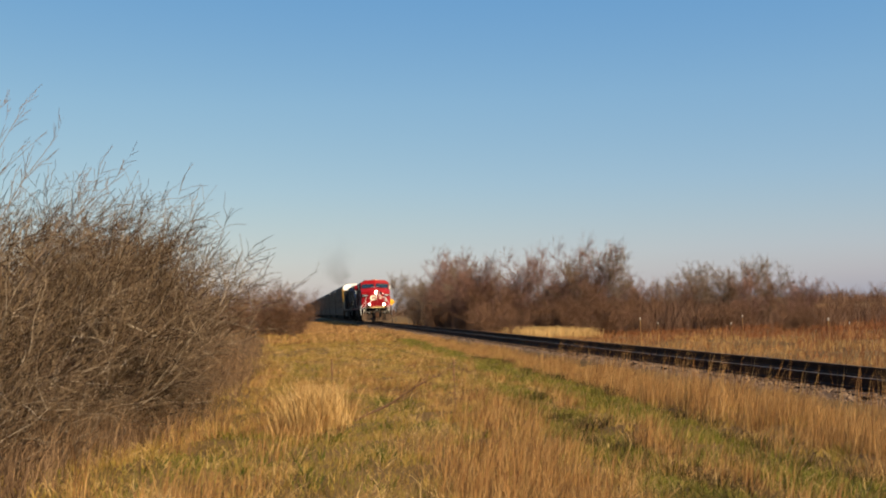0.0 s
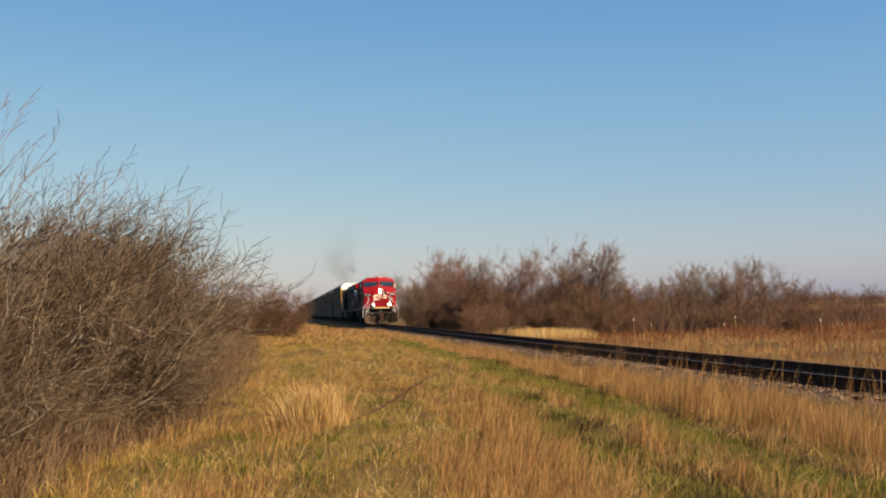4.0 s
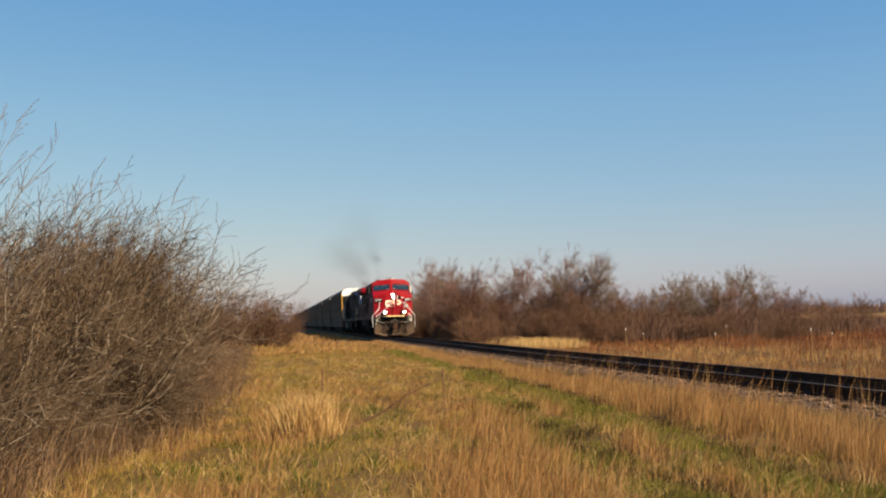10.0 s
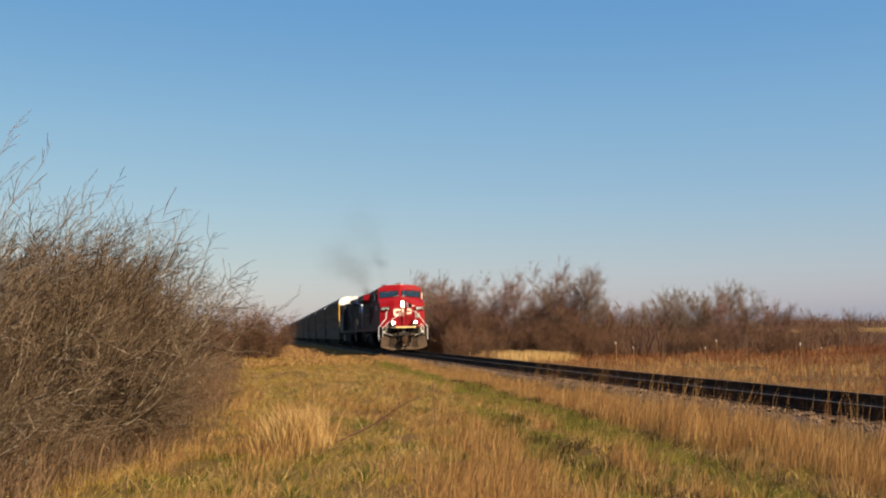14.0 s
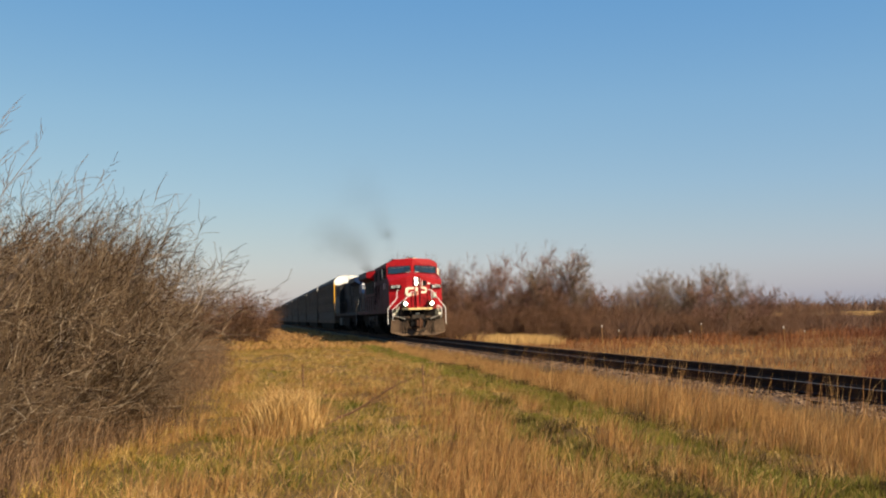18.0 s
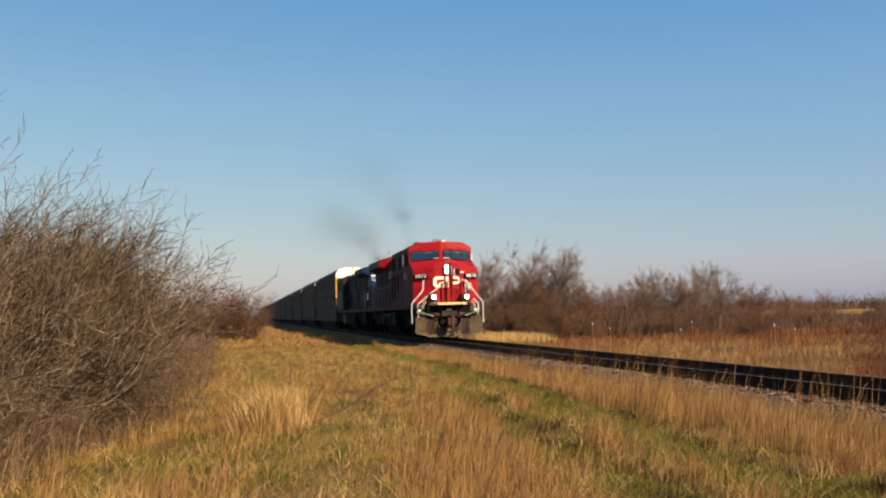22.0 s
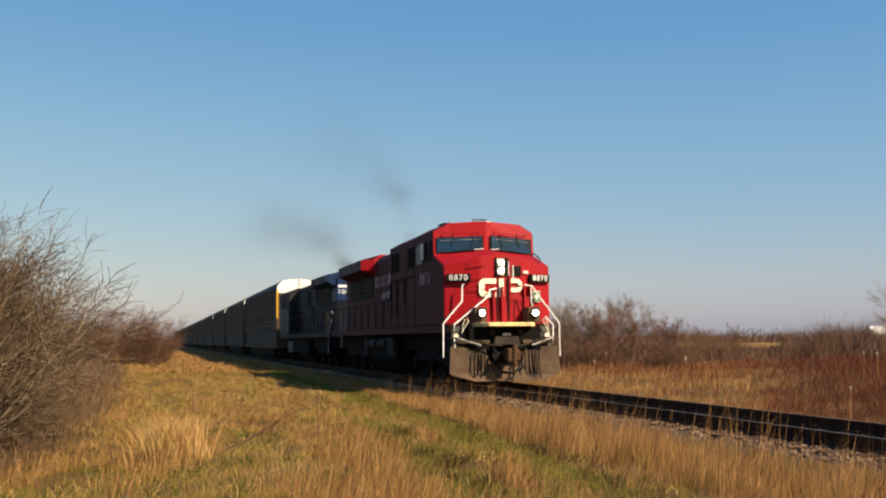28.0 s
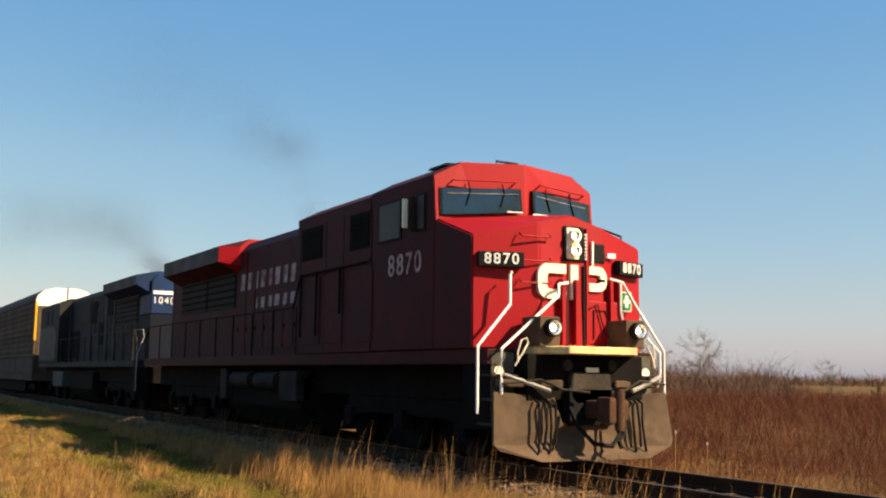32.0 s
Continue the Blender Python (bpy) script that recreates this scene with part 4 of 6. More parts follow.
    bm = block(-0.13, 0.13, -0.2, 0.7, 0.74, 1.0, 0.04)
    part("coupler", bm, BLACK, ob)
    bm = block(-0.13, 0.13, 21.2, 22.4, 0.74, 1.0, 0.04)
    part("coupler", bm, BLACK, ob)
    wheels = []
    for c in (4.4, 17.4):
        bogie_frame(ob, c, 2.6)
        wheels += [wheelset(ob, c + k * 2.05) for k in (-1, 0, 1)]
    return ob, wheels


def autorack():
    ob = thing("autorack_wagon", "tall closed car-carrying rail wagon with dusty grey-brown panels", "rail wagon", group="autorack wagons")
    part("sill", block(-1.45, 1.45, 0.5, 27.7, 0.78, 1.12, 0.03), RACK, ob)
    part("well_floor", block(-1.2, 1.2, 4.5, 23.7, 0.16, 0.8, 0.04), BLACK, ob)
    part("core", block(-1.40, 1.40, 0.75, 27.45, 1.1, 5.1), RACK_DARK, ob)
    roof = [(-1.5, 5.02), (-1.42, 5.3), (-1.15, 5.58), (-0.6, 5.74), (0.6, 5.74), (1.15, 5.58), (1.42, 5.3), (1.5, 5.02)]
    part("roof", prism(roof, 0.62, 27.6, "y", 0.01), RACK_ROOF, ob)
    for y in (0.45, 27.55):
        end = part("end_top", prism([(-1.38, 4.75)] + [(a * 0.985, b - 0.01) for a, b in roof] + [(1.38, 4.75)], y - 0.02 if y < 1 else y + 0.06, y + 0.16 if y < 1 else y + 0.2, "y"), WHITE, ob, "bright white end panel")
        part("end_rod", rod([(0.1, y - 0.05 if y < 1 else y + 0.22, 4.76), (0.1, y - 0.05 if y < 1 else y + 0.22, 5.76)], 0.02, 6), DARK, end)
        for side in (-1, 1):
            part("end_door", block(min(side * 0.02, side * 1.36), max(side * 0.02, side * 1.36), y, y + 0.1, 1.12, 2.78, 0.02), RACK, ob)
            part("end_door", block(min(side * 0.02, side * 1.36), max(side * 0.02, side * 1.36), y, y + 0.1, 2.8, 4.74, 0.02), RACK, ob)
            part("corner_post", block(side * 1.44 - 0.055, side * 1.44 + 0.055, y - 0.05, y + 0.22, 0.9, 2.9, 0.02), RACK, ob)
            part("corner_post", block(side * 1.44 - 0.055, side * 1.44 + 0.055, y - 0.05, y + 0.22, 2.91, 4.95, 0.02), YELLOW if y < 1 else RACK, ob)
    for side in (-1, 1):
        # lower screens, then rows of ribbed panels between the posts
        for k in range(9):
            y = 0.72 + k * 2.98
            post = part("post", block(side * 1.43 - 0.03, side * 1.43 + 0.03, y - 0.06, y + 0.06, 1.1, 5.04), RACK, ob)
            if k < 8:
                part("screen", block(side * 1.46 - 0.025, side * 1.46 + 0.025, y + 0.08, y + 2.9, 1.14, 2.0), RACK_PALE, ob)
        for k in range(10):
            z = 2.04 + k * 0.298
            prof = [(side * 1.42, z), (side * 1.465, z + 0.03), (side * 1.465, z + 0.13), (side * 1.435, z + 0.16), (side * 1.435, z + 0.2), (side * 1.465, z + 0.23), (side * 1.465, z + 0.285), (side * 1.42, z + 0.29)]
            part("side_panel", prism(prof, 0.76, 27.44, "y"), RACK, ob)
    wheels = []
    for c in (3.0, 25.2):
        for side in (-1, 1):
            part("bogie_frame", prism([(c - 1.15, 0.42), (c - 0.6, 0.62), (c + 0.6, 0.62), (c + 1.15, 0.42), (c + 1.1, 0.3), (c + 0.45, 0.28), (c - 0.45, 0.28), (c - 1.1, 0.3)], side * 1.0 - 0.06, side * 1.0 + 0.06, "x", 0.02), BLACK, ob)
        part("bolster", block(-0.95, 0.95, c - 0.2, c + 0.2, 0.42, 0.8), BLACK, ob)
        # Solid block kept low so that no bright ground shows beneath.
        part("brake_gear", block(-0.6, 0.6, c - 1.2, c + 1.2, 0.07, 0.6, 0.03), BLACK, ob)
        wheels += [wheelset(ob, c + k * 0.87, 0.42) for k in (-1, 1)]
    for y0, y1 in ((-0.4, 0.6), (27.6, 28.5)):
        part("coupler", block(-0.12, 0.12, y0, y1, 0.72, 0.96, 0.03), BLACK, ob)
    return ob, wheels


WELL = material("grey_green_plate", (0.1086, 0.1023, 0.0831), 0.8, second=(0.0511, 0.0479, 0.0383), size=0.4, fine=25, bump=0.1)
WING_DUST = material("dusty_wing_paint", (0.11, 0.098, 0.087), 0.8, second=(0.06, 0.053, 0.046), size=0.8, fine=18, bump=0.05)
PALE_RAIL = material("dulled_rail_paint", (0.30, 0.28, 0.25), 0.7, second=(0.16, 0.15, 0.13), size=0.4, fine=25, bump=0.05)
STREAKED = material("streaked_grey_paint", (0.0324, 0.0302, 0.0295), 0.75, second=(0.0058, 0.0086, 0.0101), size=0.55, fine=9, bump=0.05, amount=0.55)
# Darker than GREY_STEEL, for the tanks and boxes below the deck.
DARK_STEEL = material("dark_steel", (0.0300, 0.0255, 0.0218), 0.8, second=(0.0135, 0.0112, 0.0097), size=0.5, fine=25, bump=0.12)
DUSTY = material("road_dust_on_steel", (0.105, 0.066, 0.039), 0.8, second=(0.045, 0.029, 0.018), size=1.1, fine=7, bump=0.06, amount=0.9, spec=0.2)
YELLOW_EDGE = material("worn_yellow_edge", (0.80, 0.58, 0.25), 0.6, second=(0.5, 0.36, 0.18), size=0.3, fine=30, bump=0.05)
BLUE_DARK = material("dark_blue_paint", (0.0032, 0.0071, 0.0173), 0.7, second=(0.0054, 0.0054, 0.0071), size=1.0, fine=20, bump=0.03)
LIGHT_GREY = material("pale_grey_paint", (0.075, 0.07, 0.065), 0.7, second=(0.03, 0.048, 0.045), size=0.6, fine=20, bump=0.05)
RACK_DARK = material("rack_inside", (0.0192, 0.016, 0.0134), 0.8, bump=0.05)
RACK_PALE = material("rack_screen", (0.085, 0.067, 0.052), 0.8, 0.0, second=(0.05, 0.039, 0.03), size=0.5, fine=10, bump=0.2, amount=0.9)

LOCO, LOCO_WHEELS = red_locomotive()
LOCO_TWO, LOCO_TWO_WHEELS = grey_locomotive()
FIRST_RACK, RACK_WHEELS = autorack()
RACKS = [FIRST_RACK] + [copy_thing(FIRST_RACK, pose(0, 0, 0)) for _ in range(14)]
tagged(FIRST_RACK, "tall closed car-carrying rail wagon with yellow corner posts")
BROWN_ENDS = {}
for rack in RACKS[1:]:
    # only the leading wagon has yellow ends
    for piece in rack.children:
        if piece.data.materials and piece.data.materials[0] == YELLOW:
            if piece.data.name not in BROWN_ENDS:
                BROWN_ENDS[piece.data.name] = piece.data.copy()
                BROWN_ENDS[piece.data.name].materials[0] = RACK
            piece.data = BROWN_ENDS[piece.data.name]
            tagged(piece)


# ---- plants ----
TAN = blade_material("dry_tan_grass", [(0.0810, 0.0382, 0.0131), (0.2753, 0.1349, 0.0462), (0.4049, 0.2231, 0.0814), (0.4860, 0.3034, 0.1201), (0.3075, 0.1560, 0.0531), (0.1620, 0.0757, 0.0248)])
RUST = blade_material("rusty_dry_grass", [(0.0701, 0.0312, 0.0114), (0.2349, 0.1117, 0.0386), (0.3363, 0.1742, 0.0609), (0.4071, 0.2459, 0.0937), (0.1879, 0.0894, 0.0308)])
STRAW = blade_material("pale_straw", [(0.384, 0.235, 0.088), (0.633, 0.431, 0.181), (0.518, 0.326, 0.123), (0.288, 0.163, 0.053)])
GREEN = blade_material("short_green_grass", [(0.045, 0.055, 0.010), (0.125, 0.125, 0.018), (0.185, 0.160, 0.026), (0.27, 0.185, 0.055), (0.155, 0.142, 0.022), (0.08, 0.085, 0.012)])
MEADOW = blade_material("meadow_grass", [(0.0952, 0.0544, 0.0128), (0.3106, 0.1872, 0.046), (0.4142, 0.2575, 0.0703), (0.2505, 0.1662, 0.0339), (0.1643, 0.1291, 0.0211)], patch=(0.1726, 0.1438, 0.0256), size=0.8)
RUSSET = blade_material("red_brown_brush", [(0.062, 0.020, 0.010), (0.165, 0.054, 0.024), (0.245, 0.090, 0.034), (0.115, 0.036, 0.017), (0.33, 0.155, 0.058)], patch=(0.29, 0.125, 0.045), size=5.0)
DARK_BRUSH = blade_material("dark_red_brush", [(0.034, 0.009, 0.006), (0.086, 0.025, 0.015), (0.128, 0.040, 0.021), (0.060, 0.017, 0.010), (0.185, 0.078, 0.040)], patch=(0.155, 0.060, 0.030), size=3.0)
BRUSH = blade_material("brown_undergrowth", [(0.05, 0.029, 0.016), (0.14, 0.083, 0.045), (0.25, 0.155, 0.084), (0.085, 0.048, 0.026), (0.33, 0.21, 0.11)])
THICKET = blade_material("thicket_twig", [(0.0579, 0.0327, 0.0232), (0.1089, 0.0613, 0.0408), (0.1565, 0.0919, 0.0579), (0.0885, 0.0463, 0.0313)], through_light=0.0)
TWIG = blade_material("bare_shrub_twig", [(0.014, 0.008, 0.005), (0.050, 0.029, 0.016), (0.115, 0.074, 0.042), (0.21, 0.148, 0.088), (0.045, 0.023, 0.012)], through_light=0.0, rough=0.75)
# Pale tones carry the sunlit highlights of the branches, TWIG the dark between.
PALE_TWIG = blade_material("pale_shrub_branch", [(0.030, 0.020, 0.012), (0.20, 0.150, 0.100), (0.40, 0.325, 0.235), (0.07, 0.045, 0.027), (0.27, 0.205, 0.140)], through_light=0.0, rough=0.7)
RED_TWIG = blade_material("reddish_twig", [(0.1157, 0.0613, 0.0449), (0.1906, 0.1021, 0.0749), (0.1497, 0.0783, 0.0572)], through_light=0.0)
GREY_TWIG = blade_material("grey_brown_twig", [(0.1021, 0.0715, 0.049), (0.177, 0.1259, 0.0885), (0.1361, 0.0987, 0.0681)], through_light=0.0)
BROWN_TWIG = blade_material("brown_twig", [(0.0817, 0.0436, 0.0272), (0.1429, 0.0762, 0.0449), (0.1838, 0.1021, 0.0585)], through_light=0.0)


def stuff(name, me, label, category):
    return tagged(new(name, me), label, category, kind="stuff")


def scatter(n, x0, x1, y0, y1, power=1.0, keep=None):
    """n places over a stretch of the plan, denser near its low y end as power rises; keep(x, y) gives the share that stays."""
    x = rng.uniform(x0, x1, n)
    y = y0 + (y1 - y0) * rng.random(n) ** power
    if keep is not None:
        on = rng.random(n) < keep(x, y)
        x, y = x[on], y[on]
    return x, y


def rut(y, line):
    return np.interp(y, RUT_Y, line)


def in_ruts(x, y):
    """1 in the wheel ruts, falling to 0 beside them."""
    wave = 0.12 * ripple(x, y, 1.7, 53)
    near = 1 - (np.abs(x - rut(y, RUT_NEAR) + wave) - 0.20) / 0.25
    far = 1 - (np.abs(x - rut(y, RUT_FAR) + wave) - 0.36) / 0.25
    return np.clip(np.maximum(near * np.clip((26 - y) / 8, 0, 1), far), 0, 1)


def drift(x, y):
    """How thick the tall dry grass stands: rank between the ruts and the meadow's middle and in chance drifts, thin in green hollows."""
    rank = np.exp(-((x - rut(y, RUT_NEAR) + 1.15) / 0.75) ** 2) * np.clip((24 - y) / 8, 0, 1)
    mane = np.exp(-((x - 0.5 * (rut(y, RUT_NEAR) + rut(y, RUT_FAR))) / 0.28) ** 2) * np.clip(0.55 + 0.8 * ripple(x, y, 1.3, 57), 0, 1) * 0.8
    back = np.exp(-((x - 0.6) / 1.1) ** 2 - ((y - 18) / 2.6) ** 2) * 0.8
    chance = np.clip(ripple(x, y, 2.4, 13) + 0.55 * ripple(x, y, 0.9, 14) - 0.05, 0, 1)
    return np.clip(np.maximum(np.maximum(rank * np.clip(0.75 + 0.6 * ripple(x, y, 0.9, 58), 0, 1), mane), np.maximum(back, chance)) - hollow(x, y), 0, 1) * (1 - in_ruts(x, y)) * (x > shrub_edge(y) - 0.1)


def shrub_edge(y):
    """Where the meadow ends at the foot of the shrubs."""
    return np.interp(y, [8, 11, 12.5, 16.5, 22, 35, 86], [-2.1, -1.95, -1.65, -1.0, -0.65, -0.8, -1.9])


def hollow(x, y):
    """Damp green dips in the meadow."""
    spots = sum(np.exp(-((x - cx) / rx) ** 2 - ((y - cy) / ry) ** 2) for cx, cy, rx, ry in ((2.0, 14.0, 0.45, 1.1), (-0.5, 11.6, 0.9, 0.7), (1.7, 17.6, 0.5, 1.3), (-1.0, 10.4, 0.7, 0.8), (0.9, 11.4, 0.45, 0.8), (-0.5, 13.6, 0.35, 0.9), (0.35, 13.2, 0.6, 0.5), (1.15, 14.6, 0.25, 0.7)))
    return np.clip(spots + np.clip(ripple(x, y, 1.8, 61) - 0.55, 0, 1) * 1.2, 0, 1)


def in_view(x, y):
    return (x > -0.35 * y + 1.2) & (x < 0.62 * y + 2.4)


def shorter(y):
    """Grass grows lower further along the line."""
    return np.interp(y, [12, 20, 34], [1.0, 0.7, 0.36])


def wider(y):
    return 1 + 0.036 * np.clip(y - 10, 0, 60)


def tufted(n, x0, x1, y0, y1, power, keep, per, spread):
    """Places that gather in tufts: x, y, the tuft's own number from 0 to 1, and the way out from its middle."""
    cx, cy = scatter(n, x0, x1, y0, y1, power, keep)
    size = np.repeat(rng.uniform(0.5, 1.4, len(cx)) * spread, per)
    ox, oy = rng.normal(0, 1, len(size)), rng.normal(0, 1, len(size))
    return np.repeat(cx, per) + ox * size, np.repeat(cy, per) + oy * size, np.repeat(rng.random(len(cx)), per), np.stack([ox, oy], 1)


def build_grass():
    # short matted grass over the whole meadow, thin enough that dark soil shows between
    x, y = scatter(520000, -9, 8.0, 5.5, 75, 2.0, lambda x, y: np.clip(0.62 + 0.7 * ripple(x, y, 0.55, 51) + 0.35 * ripple(x, y, 1.6, 62), 0.2, 1) * (1 - 0.85 * in_ruts(x, y)) * (1 - 0.4 * hollow(x, y)) * in_view(x, y))
    stuff("meadow_grass", blades("meadow_grass", x, y, rng.uniform(0.05, 0.19, len(x)) * (0.8 + 0.4 * ripple(x, y, 0.7, 63).clip(-1, 1)), rng.uniform(0.0035, 0.007, len(x)) * wider(y), MEADOW, wild=0.55), "short mixed olive and straw-coloured meadow grass", "grass")
    x, y = scatter(330000, 2.6, 7.0, 7, 70, 1.9, lambda x, y: np.clip(in_ruts(x, y) * (0.85 + 0.35 * ripple(x, y, 0.9, 12)), 0, 1) * in_view(x, y))
    more = scatter(110000, -4, 4.5, 7, 40, 1.7, lambda x, y: 0.8 * hollow(x, y) * in_view(x, y))
    x, y = np.concatenate([x, more[0]]), np.concatenate([y, more[1]])
    stuff("rut_grass", blades("rut_grass", x, y, rng.uniform(0.04, 0.13, len(x)), rng.uniform(0.005, 0.008, len(x)) * wider(y), GREEN, wild=0.45), "short green grass in wheel ruts and damp hollows", "grass")
    # broad-leaved weeds, dark green, in the hollows and along the ruts
    x, y, own, out = tufted(1300, -2, 6, 8, 34, 1.5, lambda x, y: np.clip(0.9 * hollow(x, y) + 0.25 * in_ruts(x, y), 0, 1) * in_view(x, y), 14, 0.06)
    stuff("green_weeds", blades("green_weeds", x, y, rng.uniform(0.05, 0.17, len(x)), rng.uniform(0.008, 0.016, len(x)), LEAFY, wild=0.3, fan=out * 0.5), "low dark green broad-leaved weeds in the hollows", "weeds")
    x, y = scatter(36000, -14, 8.2, 55, 190, 1.5)
    stuff("far_meadow_grass", blades("far_meadow_grass", x, y, rng.uniform(0.1, 0.3, len(x)), rng.uniform(0.03, 0.06, len(x)), TAN, wild=0.3), "dry grass along the line in the distance", "grass")
    # the same meadow goes on behind and beside the path of the eye
    x, y = scatter(60000, -14, 8.0, -14, 12, 1.0, lambda x, y: 1.0 * ((y < 5.5) | ~in_view(x, y)))
    stuff("meadow_grass", blades("near_meadow_grass", x, y, rng.uniform(0.06, 0.24, len(x)), rng.uniform(0.008, 0.015, len(x)), MEADOW, wild=0.6), "short mixed straw-coloured grass underfoot", "grass")
    # dry tussocks, some leaning, of straw or of rusty stalks
    x, y, own, out = tufted(5200, -5, 6.0, 6, 60, 1.6, lambda x, y: np.clip(0.04 + 0.8 * drift(x, y), 0, 1) * (1 - 0.8 * in_ruts(x, y)) * in_view(x, y), 42, 0.10)
    high = (0.14 + 0.40 * own ** 1.5) * rng.uniform(0.4, 1.0, len(x)) * shorter(y)
    rusty = (ripple(x, y, 3.5, 64) + 0.9 * np.exp(-((x - rut(y, RUT_NEAR) + 1.1) / 0.9) ** 2) + 0.5 * (own - 0.5)) > 0.35
    for on, mat, label in ((~rusty, TAN, "dry tan tussocks spread over the meadow"), (rusty, RUST, "rust-coloured dry tussocks spread over the meadow")):
        stuff("tussock_grass", blades("tussock_grass", x[on], y[on], high[on], rng.uniform(0.004, 0.007, on.sum()) * wider(y[on]), mat, lean=(0.16, 0), wild=0.2, fan=out[on] * 0.24), label, "grass")
    # knee-high stalks in the drifts
    x, y = scatter(150000, -6, 6.2, 5.5, 80, 1.8, lambda x, y: drift(x, y) ** 1.4 * in_view(x, y))
    high = rng.uniform(0.16, 0.56, len(x)) * shorter(y) * (0.8 + 0.25 * ripple(x, y, 1.3, 13).clip(-0.8, 1))
    stuff("tall_dry_grass", blades("tall_dry_grass", x, y, high, rng.uniform(0.004, 0.007, len(x)) * wider(y), RUST, wild=0.16), "knee-high rusty dry grass in drifts", "grass")
    # dark tufts along the rut edges, standing in for the tussocks' shaded sides
    rim = lambda x, y: np.maximum(np.exp(-((x - rut(y, RUT_FAR) - 0.52) / 0.16) ** 2), 0.9 * np.exp(-((x - rut(y, RUT_NEAR) - 0.1) / 0.32) ** 2) * (y < 18))
    x, y, own, out = tufted(2600, 2.6, 6.6, 7.5, 34, 1.6, lambda x, y: rim(x, y) * np.clip(0.45 + 0.9 * ripple(x, y, 1.0, 71), 0, 1) * in_view(x, y), 34, 0.08)
    stuff("dead_tufts", blades("dead_tufts", x, y, (0.08 + 0.2 * own) * rng.uniform(0.4, 1.0, len(x)), rng.uniform(0.005, 0.009, len(x)) * wider(y), SHADE_TUFT, wild=0.4, fan=out * 0.4), "dark brown tufts along the wheel ruts, painted for tussock shade", "grass")
    # flattened straw between the tufts
    x, y = scatter(26000, -3, 5.5, 8, 45, 1.7, lambda x, y: np.clip(0.3 + 0.9 * ripple(x, y, 1.1, 66), 0, 1) * in_view(x, y) * (1 - 0.8 * in_ruts(x, y)))
    stuff("fallen_straw", blades("fallen_straw", x, y, rng.uniform(0.08, 0.2, len(x)), rng.uniform(0.003, 0.006, len(x)) * wider(y), STRAW, wild=1.3, lift=0.03), "flattened pale straw lying in the meadow", "grass")
    # the belt before the ballast: dense, uneven, in tufts
    belt = lambda x, y: np.clip(1.1 - np.abs(x - np.interp(y, [10, 18, 40], [6.75, 6.85, 7.2]) - 0.2 * ripple(x, y, 5, 15)) / 1.1, 0, 1) ** 0.6 * np.clip(0.62 + 0.7 * ripple(x, y, 1.1, 16), 0.1, 1) * (1 - in_ruts(x, y))
    x, y = scatter(300000, 5.3, 8.3, 6.5, 90, 1.7, lambda x, y: belt(x, y) * np.where((x > 7.45) & (y < 22), 0.25, 1))
    high = rng.uniform(0.16, 0.60, len(x)) * (0.8 + 0.3 * ripple(x, y, 1.3, 52)) * np.interp(y, [16, 26, 40], [1, 0.62, 0.45])
    rusty = ripple(x, y, 2.2, 67) + rng.normal(0, 0.3, len(x)) > 0.45
    for on, mat in ((~rusty, TAN), (rusty, RUST)):
        stuff("belt_grass", blades("belt_grass", x[on], y[on], high[on], rng.uniform(0.003, 0.006, on.sum()) * wider(y[on]), mat, wild=0.2), "belt of tall dry grass beside the ballast", "grass")
    # loose tall stalks in front of the rails
    x, y = scatter(1300, 6.3, 8.5, 7, 30, 1.5, lambda x, y: np.clip(0.5 + 0.7 * ripple(x, y, 2.5, 17), 0.05, 1))
    stuff("tall_stalks", blades("tall_stalks", x, y, rng.uniform(0.6, 1.1, len(x)), rng.uniform(0.005, 0.009, len(x)), RUST, wild=0.14), "scattered tall dry stalks standing before the rails", "grass")
    # the pale tuft of coarse straw: bent, broken stalks, the lower ones fanned out
    n = 2000
    x, y = rng.normal(0.36, 0.19, n), rng.normal(14.6, 0.22, n)
    stuff("straw_tuft", blades("straw_tuft", x, y, rng.uniform(0.15, 0.78, n), rng.uniform(0.007, 0.013, n), STRAW, lean=(0.02, 0), wild=0.34), "tuft of coarse pale straw in the meadow", "grass")
    # undergrowth round the shrubs
    x, y = scatter(80000, -8, 0.0, 8.5, 60, 1.6, lambda x, y: (x < shrub_edge(y) + 0.3 * ripple(x, y, 0.9, 18)) * np.clip(1.2 - 0.25 * (shrub_edge(y) - x), 0.2, 1) * np.clip(0.15 + 0.8 * (shrub_edge(y) + 0.2 - x), 0.1, 1))
    stuff("undergrowth", blades("undergrowth", x, y, rng.uniform(0.3, 0.95, len(x)) * np.interp(shrub_edge(y) - x, [0, 0.8, 2], [0.45, 0.95, 1.3]), rng.uniform(0.006, 0.012, len(x)), BRUSH, wild=0.34), "brown dead weeds round the foot of the shrubs", "undergrowth")


SHADE_TUFT = blade_material("shade_brown_grass", [(0.018, 0.014, 0.007), (0.055, 0.036, 0.016), (0.10, 0.062, 0.026), (0.035, 0.03, 0.010)])
LEAFY = blade_material("weed_leaf", [(0.0288, 0.0396, 0.0057), (0.0671, 0.0799, 0.0102), (0.1054, 0.1042, 0.0173), (0.0479, 0.0563, 0.0083)], rough=0.5)


